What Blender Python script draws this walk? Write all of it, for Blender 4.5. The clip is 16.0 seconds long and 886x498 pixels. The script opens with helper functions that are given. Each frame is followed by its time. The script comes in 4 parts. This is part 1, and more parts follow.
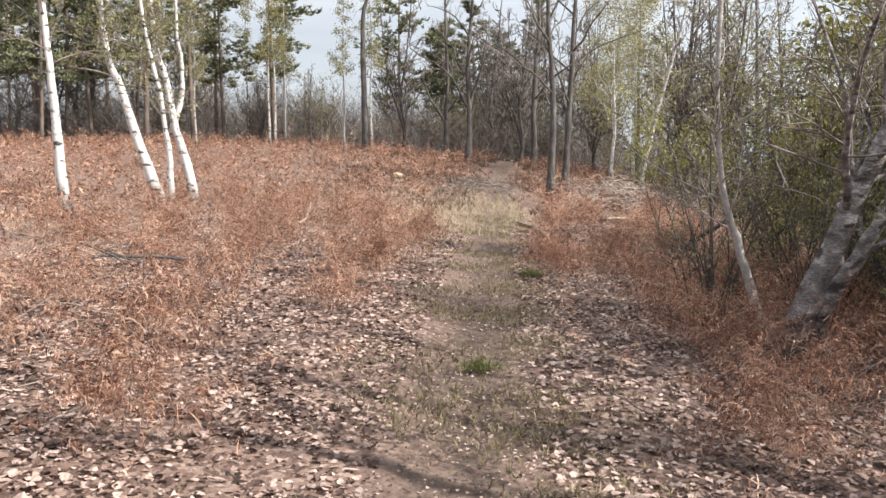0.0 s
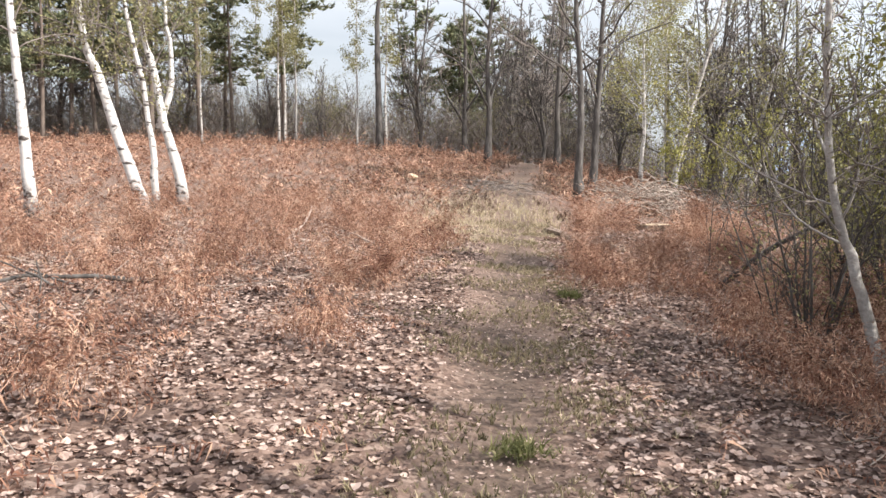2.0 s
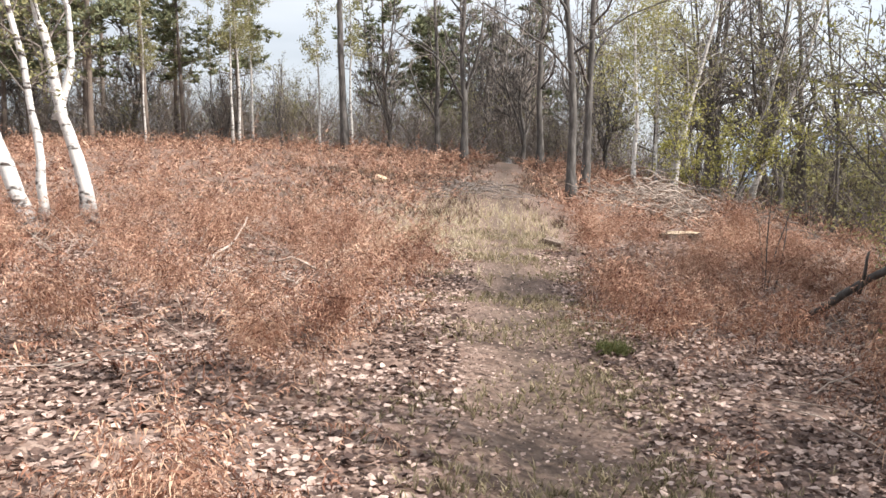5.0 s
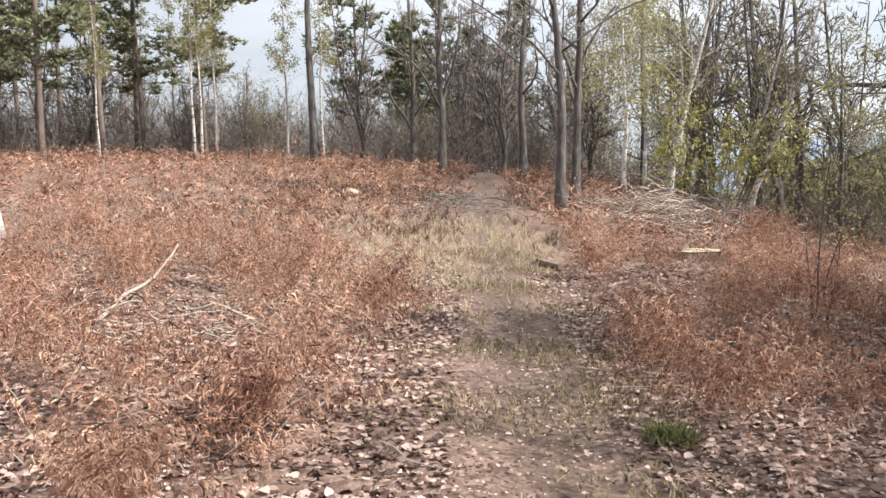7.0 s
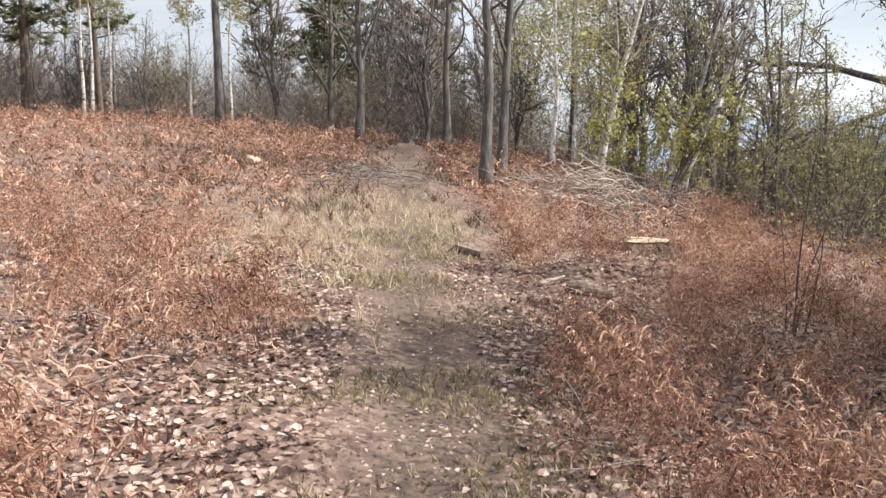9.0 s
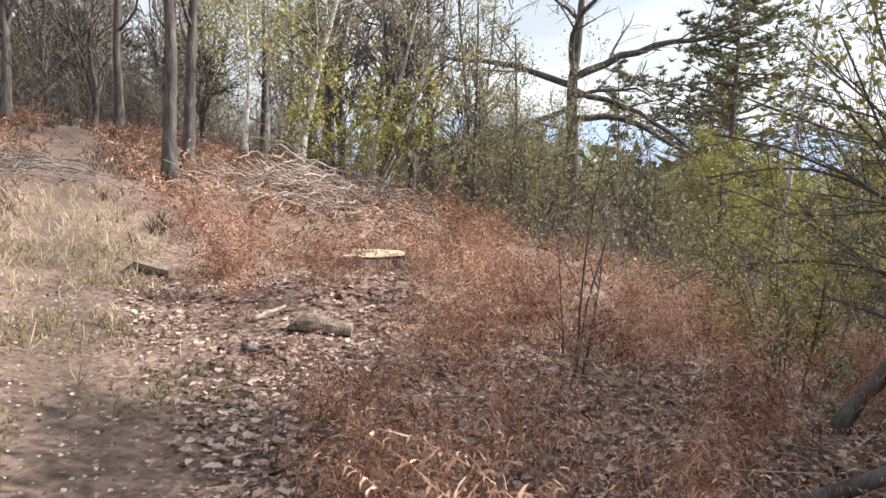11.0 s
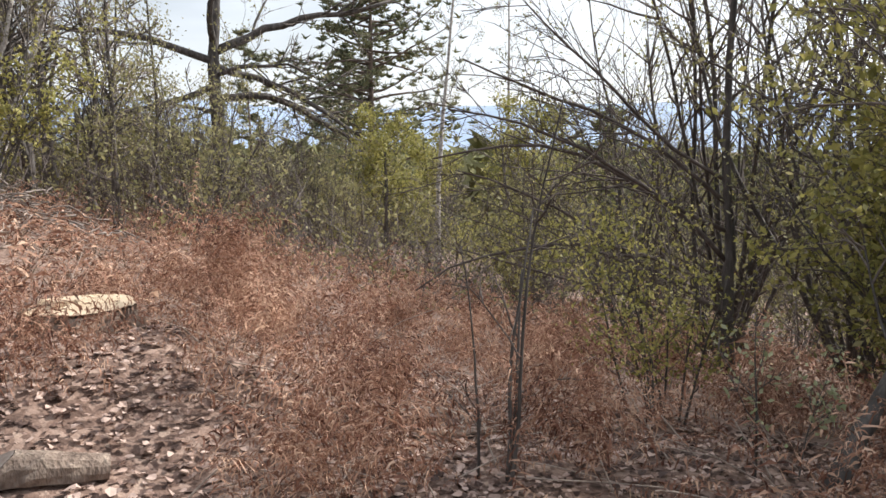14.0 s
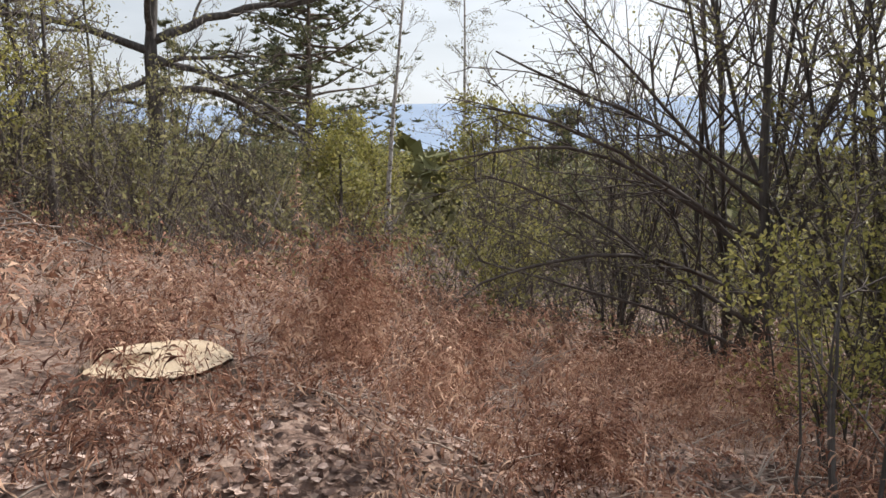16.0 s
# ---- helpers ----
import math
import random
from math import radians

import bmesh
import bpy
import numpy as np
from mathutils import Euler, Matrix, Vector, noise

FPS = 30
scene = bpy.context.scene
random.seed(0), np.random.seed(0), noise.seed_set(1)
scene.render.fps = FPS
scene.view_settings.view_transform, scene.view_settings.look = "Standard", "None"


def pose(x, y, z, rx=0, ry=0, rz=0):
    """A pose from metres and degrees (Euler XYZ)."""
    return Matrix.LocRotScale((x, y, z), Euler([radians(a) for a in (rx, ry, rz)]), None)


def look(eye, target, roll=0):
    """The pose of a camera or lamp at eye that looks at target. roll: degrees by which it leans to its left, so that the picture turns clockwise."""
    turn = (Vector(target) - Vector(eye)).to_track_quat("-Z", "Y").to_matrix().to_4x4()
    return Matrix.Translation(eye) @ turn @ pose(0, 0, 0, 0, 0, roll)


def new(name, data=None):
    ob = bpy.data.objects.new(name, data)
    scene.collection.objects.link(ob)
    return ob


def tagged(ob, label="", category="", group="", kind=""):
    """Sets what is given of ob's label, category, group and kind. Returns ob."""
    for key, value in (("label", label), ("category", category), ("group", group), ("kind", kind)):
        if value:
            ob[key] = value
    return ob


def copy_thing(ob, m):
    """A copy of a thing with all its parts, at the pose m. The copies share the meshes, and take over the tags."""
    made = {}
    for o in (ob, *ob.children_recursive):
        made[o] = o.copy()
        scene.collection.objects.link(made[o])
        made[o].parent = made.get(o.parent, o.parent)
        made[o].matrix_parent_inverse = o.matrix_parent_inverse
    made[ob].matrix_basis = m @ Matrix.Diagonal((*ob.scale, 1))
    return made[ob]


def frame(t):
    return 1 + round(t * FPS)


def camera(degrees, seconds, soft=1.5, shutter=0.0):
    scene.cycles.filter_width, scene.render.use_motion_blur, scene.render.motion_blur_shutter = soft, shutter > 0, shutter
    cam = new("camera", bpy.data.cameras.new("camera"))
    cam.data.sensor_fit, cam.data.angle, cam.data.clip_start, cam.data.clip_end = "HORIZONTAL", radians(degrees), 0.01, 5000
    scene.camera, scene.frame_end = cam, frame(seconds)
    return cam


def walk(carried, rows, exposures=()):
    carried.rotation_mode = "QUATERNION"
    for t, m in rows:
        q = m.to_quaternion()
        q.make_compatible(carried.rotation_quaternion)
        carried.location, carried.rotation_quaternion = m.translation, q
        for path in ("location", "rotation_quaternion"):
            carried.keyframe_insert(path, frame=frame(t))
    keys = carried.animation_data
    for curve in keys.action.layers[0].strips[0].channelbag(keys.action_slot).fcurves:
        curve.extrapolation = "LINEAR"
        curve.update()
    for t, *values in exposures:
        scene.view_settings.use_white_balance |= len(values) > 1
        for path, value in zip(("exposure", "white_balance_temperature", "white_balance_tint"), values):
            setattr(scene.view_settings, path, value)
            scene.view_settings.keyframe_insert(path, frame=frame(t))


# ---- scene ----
cam = camera(56.5, 16.0, soft=1.55)
METRES, EYE, TILT, LEAN, TURN = 17.0, 1.45, -5.5, 0.0, 0.0
ROWS = [
    (0.0, 0.0, 0.0, 0.0, 0.0, 0.0, -0.0),
    (0.5, 0.003, 0.0289, 0.0023, 0.19, 0.0, -0.07),
    (1.0, 0.001, 0.0607, 0.0056, 0.31, 0.11, -0.07),
    (1.5, 0.0015, 0.0916, 0.0077, 0.89, 0.41, -0.11),
    (2.0, -0.0019, 0.1255, 0.0087, 1.18, 0.19, -0.24),
    (2.5, -0.0054, 0.1579, 0.0106, 1.33, 0.2, -0.2),
    (3.0, -0.0074, 0.1925, 0.0141, 1.41, 0.19, -0.21),
    (3.5, -0.0104, 0.2265, 0.0175, 0.82, -0.05, -0.26),
    (4.0, -0.0099, 0.261, 0.0193, 0.81, 0.32, 0.65),
    (4.5, -0.011, 0.2959, 0.0217, -0.26, 0.33, 0.63),
    (7.0, -0.0084, 0.4577, 0.0378, -2.27, 1.15, 1.76),
    (7.5, -0.0075, 0.4862, 0.0412, -3.21, 1.39, 2.43),
    (8.0, -0.0017, 0.5166, 0.0431, -4.84, -0.15, 1.39),
    (10.5, 0.031, 0.6736, 0.0584, -20.53, -1.71, 0.97),
    (11.0, 0.0324, 0.7035, 0.0639, -29.07, -1.99, 1.1),
    (11.5, 0.0374, 0.7314, 0.0676, -34.1, -2.08, 4.25),
    (12.0, 0.044, 0.7588, 0.0705, -40.83, -2.6, 4.36),
    (12.5, 0.051, 0.7881, 0.0733, -47.63, -3.65, 4.07),
    (13.0, 0.0584, 0.8175, 0.0757, -49.06, -3.99, 5.17),
    (13.5, 0.0591, 0.8466, 0.0785, -53.41, -4.29, 4.85),
    (14.0, 0.0637, 0.8748, 0.0796, -55.45, -4.58, 4.77),
    (14.5, 0.0667, 0.9003, 0.0839, -57.97, -4.87, 4.46),
    (15.0, 0.0687, 0.928, 0.0881, -61.35, -5.18, 4.21),
    (15.5, 0.0756, 0.9577, 0.09, -61.84, -5.29, 4.54),
    (16.0, 0.0761, 0.9854, 0.0913, -61.6, -5.16, 4.46),
]
walk(cam, [(t, pose(0, 0, EYE, TILT, LEAN, TURN) @ pose(METRES * x, METRES * y, METRES * z, 90 + pitch, roll, yaw)) for t, x, y, z, yaw, pitch, roll in ROWS],
     exposures=[(0.0, 0.64), (1.5, 0.74), (4.5, 0.78), (8.0, 0.68), (11.0, 0.76), (12.5, 0.64), (14.5, 0.55), (16.0, 0.24)])

# ---- light ----
SUN_AZ, SUN_EL = 112.0, 38.0
world = bpy.data.worlds.new("sky")
scene.world = world
world.use_nodes = True
wn = world.node_tree.nodes
sky = wn.new("ShaderNodeTexSky")
sky.sky_type, sky.sun_disc = "NISHITA", False
sky.sun_elevation, sky.sun_rotation = radians(SUN_EL), radians(SUN_AZ)
sky.air_density, sky.dust_density, sky.ozone_density = 1.0, 2.0, 1.2
# thin high cloud over the blue
wl = world.node_tree.links
wc = wn.new("ShaderNodeTexCoord")
wm = wn.new("ShaderNodeMapping")
wm.inputs["Scale"].default_value = (1.0, 1.0, 3.5)
cloud = wn.new("ShaderNodeTexNoise")
cloud.inputs["Scale"].default_value, cloud.inputs["Detail"].default_value, cloud.inputs["Distortion"].default_value = 2.2, 6, 0.4
amount = wn.new("ShaderNodeMapRange")
amount.inputs[1].default_value, amount.inputs[2].default_value = 0.3, 0.75
amount.inputs[3].default_value, amount.inputs[4].default_value = 0.45, 0.95
haze = wn.new("ShaderNodeMix")
haze.data_type = "RGBA"
# the thin cloud is brighter towards the sun
toward = wn.new("ShaderNodeVectorMath")
toward.operation = "DOT_PRODUCT"
toward.inputs[1].default_value = (math.sin(radians(SUN_AZ)) * math.cos(radians(SUN_EL)), math.cos(radians(SUN_AZ)) * math.cos(radians(SUN_EL)), math.sin(radians(SUN_EL)))
glow = wn.new("ShaderNodeMapRange")
glow.inputs[1].default_value, glow.inputs[2].default_value, glow.inputs[3].default_value, glow.inputs[4].default_value = -0.4, 1.0, 1.05, 2.1
veil = wn.new("ShaderNodeVectorMath")
veil.operation = "SCALE"
veil.inputs[0].default_value = (8.5, 8.95, 9.6)
wl.new(wc.outputs["Generated"], wm.inputs[0])
wl.new(wc.outputs["Generated"], toward.inputs[0])
wl.new(toward.outputs["Value"], glow.inputs[0])
wl.new(glow.outputs[0], veil.inputs["Scale"])
wl.new(veil.outputs[0], haze.inputs["B"])
wl.new(wm.outputs[0], cloud.inputs["Vector"])
wl.new(cloud.outputs["Fac"], amount.inputs[0])
wl.new(amount.outputs[0], haze.inputs["Factor"])
wl.new(sky.outputs[0], haze.inputs["A"])
wl.new(haze.outputs["Result"], wn["Background"].inputs[0])
wn["Background"].inputs[1].default_value = 0.062
sun = new("sun", bpy.data.lights.new("sun", "SUN"))
sun.data.energy, sun.data.angle, sun.data.color = 5.0, radians(0.6), (1.0, 0.955, 0.9)
_a, _e = radians(SUN_AZ), radians(SUN_EL)
sun.matrix_world = look((0, 0, 0), (-math.sin(_a) * math.cos(_e), -math.cos(_a) * math.cos(_e), -math.sin(_e)))


# ---- materials ----
def rgb(c):
    return (*c, 1.0)


def material(name, colours, scale=6.0, rough=0.85, bump=0.3, bump_scale=40.0, island=0.0, translucent=0.0, stretch=(1, 1, 1), extra=None):
    """Colours blended by noise at two scales, with fine relief; island varies the brightness piece by piece."""
    m = bpy.data.materials.new(name)
    m.use_nodes = True
    nt = m.node_tree
    n, l = nt.nodes, nt.links
    bsdf, out = n["Principled BSDF"], n["Material Output"]
    geo = n.new("ShaderNodeNewGeometry")
    tex = n.new("ShaderNodeTexCoord")
    mp = n.new("ShaderNodeMapping")
    mp.inputs["Scale"].default_value = stretch
    l.new(tex.outputs["Object"], mp.inputs[0])
    big, fine = n.new("ShaderNodeTexNoise"), n.new("ShaderNodeTexNoise")
    big.inputs["Scale"].default_value, fine.inputs["Scale"].default_value = scale, bump_scale
    big.inputs["Detail"].default_value, fine.inputs["Detail"].default_value = 6, 4
    for t in (big, fine):
        l.new(mp.outputs[0], t.inputs["Vector"])
    mix = n.new("ShaderNodeMath")
    mix.operation = "MULTIPLY_ADD"
    mix.inputs[1].default_value = 0.35
    l.new(fine.outputs["Fac"], mix.inputs[0])
    sc = n.new("ShaderNodeMath")
    sc.operation = "MULTIPLY"
    sc.inputs[1].default_value = 0.65
    l.new(big.outputs["Fac"], sc.inputs[0])
    l.new(sc.outputs[0], mix.inputs[2])
    fac = mix.outputs[0]
    if island:
        isl = n.new("ShaderNodeMath")
        isl.operation = "MULTIPLY_ADD"
        isl.inputs[1].default_value = island
        l.new(geo.outputs["Random Per Island"], isl.inputs[0])
        sub = n.new("ShaderNodeMath")
        sub.operation = "SUBTRACT"
        sub.inputs[1].default_value = island / 2
        l.new(fac, sub.inputs[0])
        l.new(sub.outputs[0], isl.inputs[2])
        fac = isl.outputs[0]
    ramp = n.new("ShaderNodeValToRGB")
    e = ramp.color_ramp.elements
    k = len(colours)
    e[0].position, e[0].color = 0.25, rgb(colours[0])
    e[1].position, e[1].color = 0.75, rgb(colours[-1])
    for i in range(1, k - 1):
        s = e.new(0.25 + 0.5 * i / (k - 1))
        s.color = rgb(colours[i])
    l.new(fac, ramp.inputs[0])
    colour = ramp.outputs[0]
    if extra:
        colour = extra(n, l, tex, colour)
    l.new(colour, bsdf.inputs["Base Color"])
    bsdf.inputs["Roughness"].default_value = rough
    bsdf.inputs["Specular IOR Level"].default_value = 0.25
    if bump:
        b = n.new("ShaderNodeBump")
        b.inputs["Strength"].default_value, b.inputs["Distance"].default_value = bump, 0.02
        l.new(fine.outputs["Fac"], b.inputs["Height"])
        l.new(b.outputs[0], bsdf.inputs["Normal"])
    if translucent:
        tr, ms = n.new("ShaderNodeBsdfTranslucent"), n.new("ShaderNodeMixShader")
        l.new(colour, tr.inputs[0])
        ms.inputs[0].default_value = translucent
        l.new(bsdf.outputs[0], ms.inputs[1])
        l.new(tr.outputs[0], ms.inputs[2])
        l.new(ms.outputs[0], out.inputs[0])
    return m


def birch_bands(n, l, tex, colour):
    """Dark cross marks and a dark rough foot on white bark."""
    mp = n.new("ShaderNodeMapping")
    mp.inputs["Scale"].default_value = (3.2, 3.2, 7.0)
    l.new(tex.outputs["Object"], mp.inputs[0])
    t = n.new("ShaderNodeTexNoise")
    t.inputs["Scale"].default_value, t.inputs["Detail"].default_value = 1.6, 5
    l.new(mp.outputs[0], t.inputs["Vector"])
    r = n.new("ShaderNodeValToRGB")
    r.color_ramp.elements[0].position, r.color_ramp.elements[1].position = 0.54, 0.66
    l.new(t.outputs["Fac"], r.inputs[0])
    sep = n.new("ShaderNodeSeparateXYZ")
    l.new(tex.outputs["Object"], sep.inputs[0])
    foot = n.new("ShaderNodeMapRange")
    foot.inputs[1].default_value, foot.inputs[2].default_value = 0.75, 0.15
    l.new(sep.outputs["Z"], foot.inputs[0])
    t2 = n.new("ShaderNodeTexNoise")
    t2.inputs["Scale"].default_value = 9
    l.new(tex.outputs["Object"], t2.inputs["Vector"])
    f2 = n.new("ShaderNodeMath")
    f2.operation = "MULTIPLY"
    l.new(foot.outputs[0], f2.inputs[0])
    l.new(t2.outputs["Fac"], f2.inputs[1])
    f3 = n.new("ShaderNodeMath")
    f3.operation, f3.use_clamp = "MULTIPLY_ADD", True
    f3.inputs[1].default_value = 1.7
    l.new(f2.outputs[0], f3.inputs[0])
    l.new(r.outputs[0], f3.inputs[2])
    mx = n.new("ShaderNodeMix")
    mx.data_type = "RGBA"
    l.new(f3.outputs[0], mx.inputs["Factor"])
    l.new(colour, mx.inputs["A"])
    mx.inputs["B"].default_value = (0.06, 0.045, 0.04, 1)
    return mx.outputs["Result"]


def path_blend(n, l, tex, colour):
    """Worn earth along the line of the path, flattened leaves and litter elsewhere."""
    leaves = n.new("ShaderNodeTexVoronoi")
    leaves.inputs["Scale"].default_value, leaves.inputs["Randomness"].default_value = 24, 1.0
    l.new(tex.outputs["Object"], leaves.inputs["Vector"])
    grey = n.new("ShaderNodeSeparateColor")
    l.new(leaves.outputs["Color"], grey.inputs[0])
    lr = n.new("ShaderNodeValToRGB")
    for pos, col in ((0.2, (0.12, 0.075, 0.058, 1)), (0.6, (0.25, 0.165, 0.128, 1)), (0.95, (0.42, 0.31, 0.25, 1))):
        s = lr.color_ramp.elements.new(pos)
        s.color = col
    lr.color_ramp.elements[0].color, lr.color_ramp.elements[-1].color = (0.05, 0.03, 0.022, 1), (0.5, 0.38, 0.3, 1)
    l.new(grey.outputs[0], lr.inputs[0])
    lm = n.new("ShaderNodeMix")
    lm.data_type = "RGBA"
    lm.inputs["Factor"].default_value = 0.55
    l.new(colour, lm.inputs["A"])
    l.new(lr.outputs[0], lm.inputs["B"])
    colour = lm.outputs["Result"]
    sep = n.new("ShaderNodeSeparateXYZ")
    l.new(tex.outputs["Object"], sep.inputs[0])

    def op(kind, a, b):
        o = n.new("ShaderNodeMath")
        o.operation = kind
        for i, v in enumerate((a, b)):
            if isinstance(v, (int, float)):
                o.inputs[i].default_value = v
            else:
                l.new(v, o.inputs[i])
        return o.outputs[0]
    y, x = sep.outputs["Y"], sep.outputs["X"]
    line = op("ADD", op("MULTIPLY", y, 0.045), op("MULTIPLY", op("MULTIPLY", y, y), 0.0008))
    off = op("ABSOLUTE", op("SUBTRACT", x, op("SUBTRACT", line, 0.1)), 0.0)
    t = n.new("ShaderNodeTexNoise")
    t.inputs["Scale"].default_value, t.inputs["Detail"].default_value = 1.3, 6
    l.new(tex.outputs["Object"], t.inputs["Vector"])
    off = op("ADD", off, op("MULTIPLY", op("SUBTRACT", t.outputs["Fac"], 0.5), 1.1))
    mr = n.new("ShaderNodeMapRange")
    mr.inputs[1].default_value, mr.inputs[2].default_value = 0.6, 0.0
    l.new(off, mr.inputs[0])
    mx = n.new("ShaderNodeMix")
    mx.data_type = "RGBA"
    l.new(mr.outputs[0], mx.inputs["Factor"])
    l.new(colour, mx.inputs["A"])
    t2 = n.new("ShaderNodeTexNoise")
    t2.inputs["Scale"].default_value, t2.inputs["Detail"].default_value = 14, 10
    l.new(tex.outputs["Object"], t2.inputs["Vector"])
    r = n.new("ShaderNodeValToRGB")
    r.color_ramp.elements[0].position, r.color_ramp.elements[1].position = 0.3, 0.7
    r.color_ramp.elements[0].color, r.color_ramp.elements[1].color = (0.07, 0.05, 0.039, 1), (0.2, 0.142, 0.11, 1)
    l.new(t2.outputs["Fac"], r.inputs[0])
    l.new(r.outputs[0], mx.inputs["B"])
    return mx.outputs["Result"]


M_GROUND = material("leafy_earth", [(0.09, 0.058, 0.046), (0.165, 0.11, 0.088), (0.26, 0.182, 0.146)], 2.0, 0.95, 0.8, 30, extra=path_blend)
M_LITTER = material("oak_leaf_litter", [(0.08, 0.05, 0.041), (0.25, 0.165, 0.132), (0.56, 0.42, 0.355)], 1.2, 0.65, 0.2, 60, 0.75, 0.1)
M_FERN = material("dead_bracken", [(0.085, 0.034, 0.024), (0.32, 0.162, 0.108), (0.68, 0.47, 0.335)], 1.7, 0.8, 0.0, 20, 0.42, 0.2)
M_GRASS = material("dry_grass", [(0.12, 0.105, 0.055), (0.26, 0.215, 0.125), (0.47, 0.385, 0.26)], 0.8, 0.8, 0.0, 9, 0.6, 0.25)
M_GREENGRASS = material("green_grass", [(0.09, 0.10, 0.035), (0.21, 0.205, 0.085)], 3, 0.7, 0.0, 9, 0.5, 0.25)
M_BIRCH = material("birch_bark", [(0.34, 0.31, 0.29), (0.62, 0.59, 0.56), (0.78, 0.76, 0.73)], 5, 0.6, 0.4, 45, extra=birch_bands)
M_GREYBIRCH = material("old_birch_bark", [(0.04, 0.034, 0.032), (0.2, 0.175, 0.165), (0.72, 0.69, 0.67)], 6, 0.75, 1.0, 34, stretch=(1, 1, 1.6), extra=birch_bands)
M_OAK = material("oak_bark", [(0.028, 0.024, 0.022), (0.095, 0.085, 0.078), (0.22, 0.2, 0.185)], 9, 0.9, 1.0, 26, stretch=(1, 1, 0.22))
M_ASH = material("smooth_grey_bark", [(0.16, 0.14, 0.125), (0.34, 0.31, 0.285), (0.52, 0.49, 0.46)], 8, 0.75, 0.6, 40)
M_PALEGRASS = material("pale_dead_grass", [(0.32, 0.26, 0.155), (0.52, 0.435, 0.29), (0.70, 0.61, 0.45)], 1.2, 0.8, 0.0, 9, 0.6, 0.25)
M_HEATH = material("brown_heather", [(0.08, 0.05, 0.038), (0.17, 0.115, 0.085), (0.27, 0.20, 0.15)], 1.5, 0.9, 0.0, 9, 0.6, 0.1)
M_PINE = material("pine_bark", [(0.06, 0.048, 0.042), (0.15, 0.118, 0.098), (0.25, 0.20, 0.165)], 4, 0.9, 1.0, 24, stretch=(1, 1, 0.4))
M_TWIG = material("bare_twigs", [(0.09, 0.074, 0.066), (0.2, 0.168, 0.148), (0.33, 0.285, 0.255)], 3, 0.85, 0.0, 20)
M_BRUSH = material("dark_brush", [(0.05, 0.04, 0.036), (0.115, 0.094, 0.083), (0.2, 0.168, 0.148)], 3, 0.85, 0.0, 20)
M_PALETWIG = material("weathered_sticks", [(0.20, 0.155, 0.125), (0.38, 0.31, 0.26), (0.52, 0.45, 0.39)], 6, 0.8, 0.4, 40)
M_NEEDLE = material("pine_needles", [(0.085, 0.10, 0.06), (0.18, 0.195, 0.11), (0.29, 0.285, 0.165)], 0.6, 0.7, 0.0, 8, 0.5, 0.15)
M_SPRING = material("spring_leaves", [(0.17, 0.165, 0.05), (0.32, 0.305, 0.095), (0.48, 0.43, 0.15)], 0.7, 0.6, 0.0, 10, 0.5, 0.4)
M_OLIVE = material("budding_leaves", [(0.17, 0.165, 0.075), (0.28, 0.26, 0.12), (0.38, 0.35, 0.18)], 0.7, 0.6, 0.0, 10, 0.5, 0.4)
M_BIRCHLEAF = material("birch_leaves", [(0.24, 0.23, 0.09), (0.36, 0.335, 0.14), (0.5, 0.455, 0.22)], 0.7, 0.6, 0.0, 10, 0.5, 0.5)
M_MIDBIRCH = material("weathered_birch_bark", [(0.17, 0.15, 0.135), (0.42, 0.39, 0.36), (0.70, 0.68, 0.65)], 5, 0.7, 0.8, 30, stretch=(1, 1, 1.4), extra=birch_bands)
M_PALELEAF = material("pale_young_leaves", [(0.30, 0.33, 0.17), (0.52, 0.55, 0.36)], 4, 0.6, 0.0, 10, 0.5, 0.4)
M_STUMP = material("stump_bark", [(0.07, 0.05, 0.04), (0.2, 0.15, 0.12), (0.42, 0.34, 0.27)], 14, 0.9, 1.0, 50, stretch=(1, 1, 0.4))
M_CUT = material("cut_wood", [(0.42, 0.31, 0.20), (0.58, 0.45, 0.31), (0.66, 0.54, 0.40)], 7, 0.8, 0.4, 60)
# aerial haze painted in as an even blue
M_HAZED_HILL = material("haze_tinted_hills", [(0.21, 0.28, 0.39), (0.30, 0.375, 0.49)], 0.004, 1.0, 0.0, 0.02)
M_PLAIN = material("far_woods", [(0.10, 0.11, 0.05), (0.19, 0.19, 0.09), (0.26, 0.24, 0.13)], 0.05, 0.95, 0.0, 0.5)


# ---- mesh helpers ----
class Geo:
    """Gathers vertices and faces of any mix of triangles and quads."""

    def __init__(self):
        self.v, self.f, self.n = [], [], 0

    def add(self, v, *faces):
        v = np.asarray(v, float).reshape(-1, 3)
        self.v.append(v)
        for f in faces:
            self.f.append(np.asarray(f, int) + self.n)
        self.n += len(v)

    def mesh(self, name, smooth=True):
        me = bpy.data.meshes.new(name)
        if not self.n:
            return me
        v = np.concatenate(self.v)
        me.vertices.add(len(v))
        me.vertices.foreach_set("co", v.ravel())
        sizes = np.concatenate([np.full(len(f), f.shape[1]) for f in self.f])
        loops = np.concatenate([f.ravel() for f in self.f])
        me.loops.add(len(loops))
        me.loops.foreach_set("vertex_index", loops)
        me.polygons.add(len(sizes))
        me.polygons.foreach_set("loop_start", np.concatenate(([0], np.cumsum(sizes)[:-1])))
        me.update(calc_edges=True)
        me.polygons.foreach_set("use_smooth", np.full(len(sizes), smooth))
        me.validate()
        return me

    def tris(self):
        return sum(len(f) * (f.shape[1] - 2) for f in self.f)


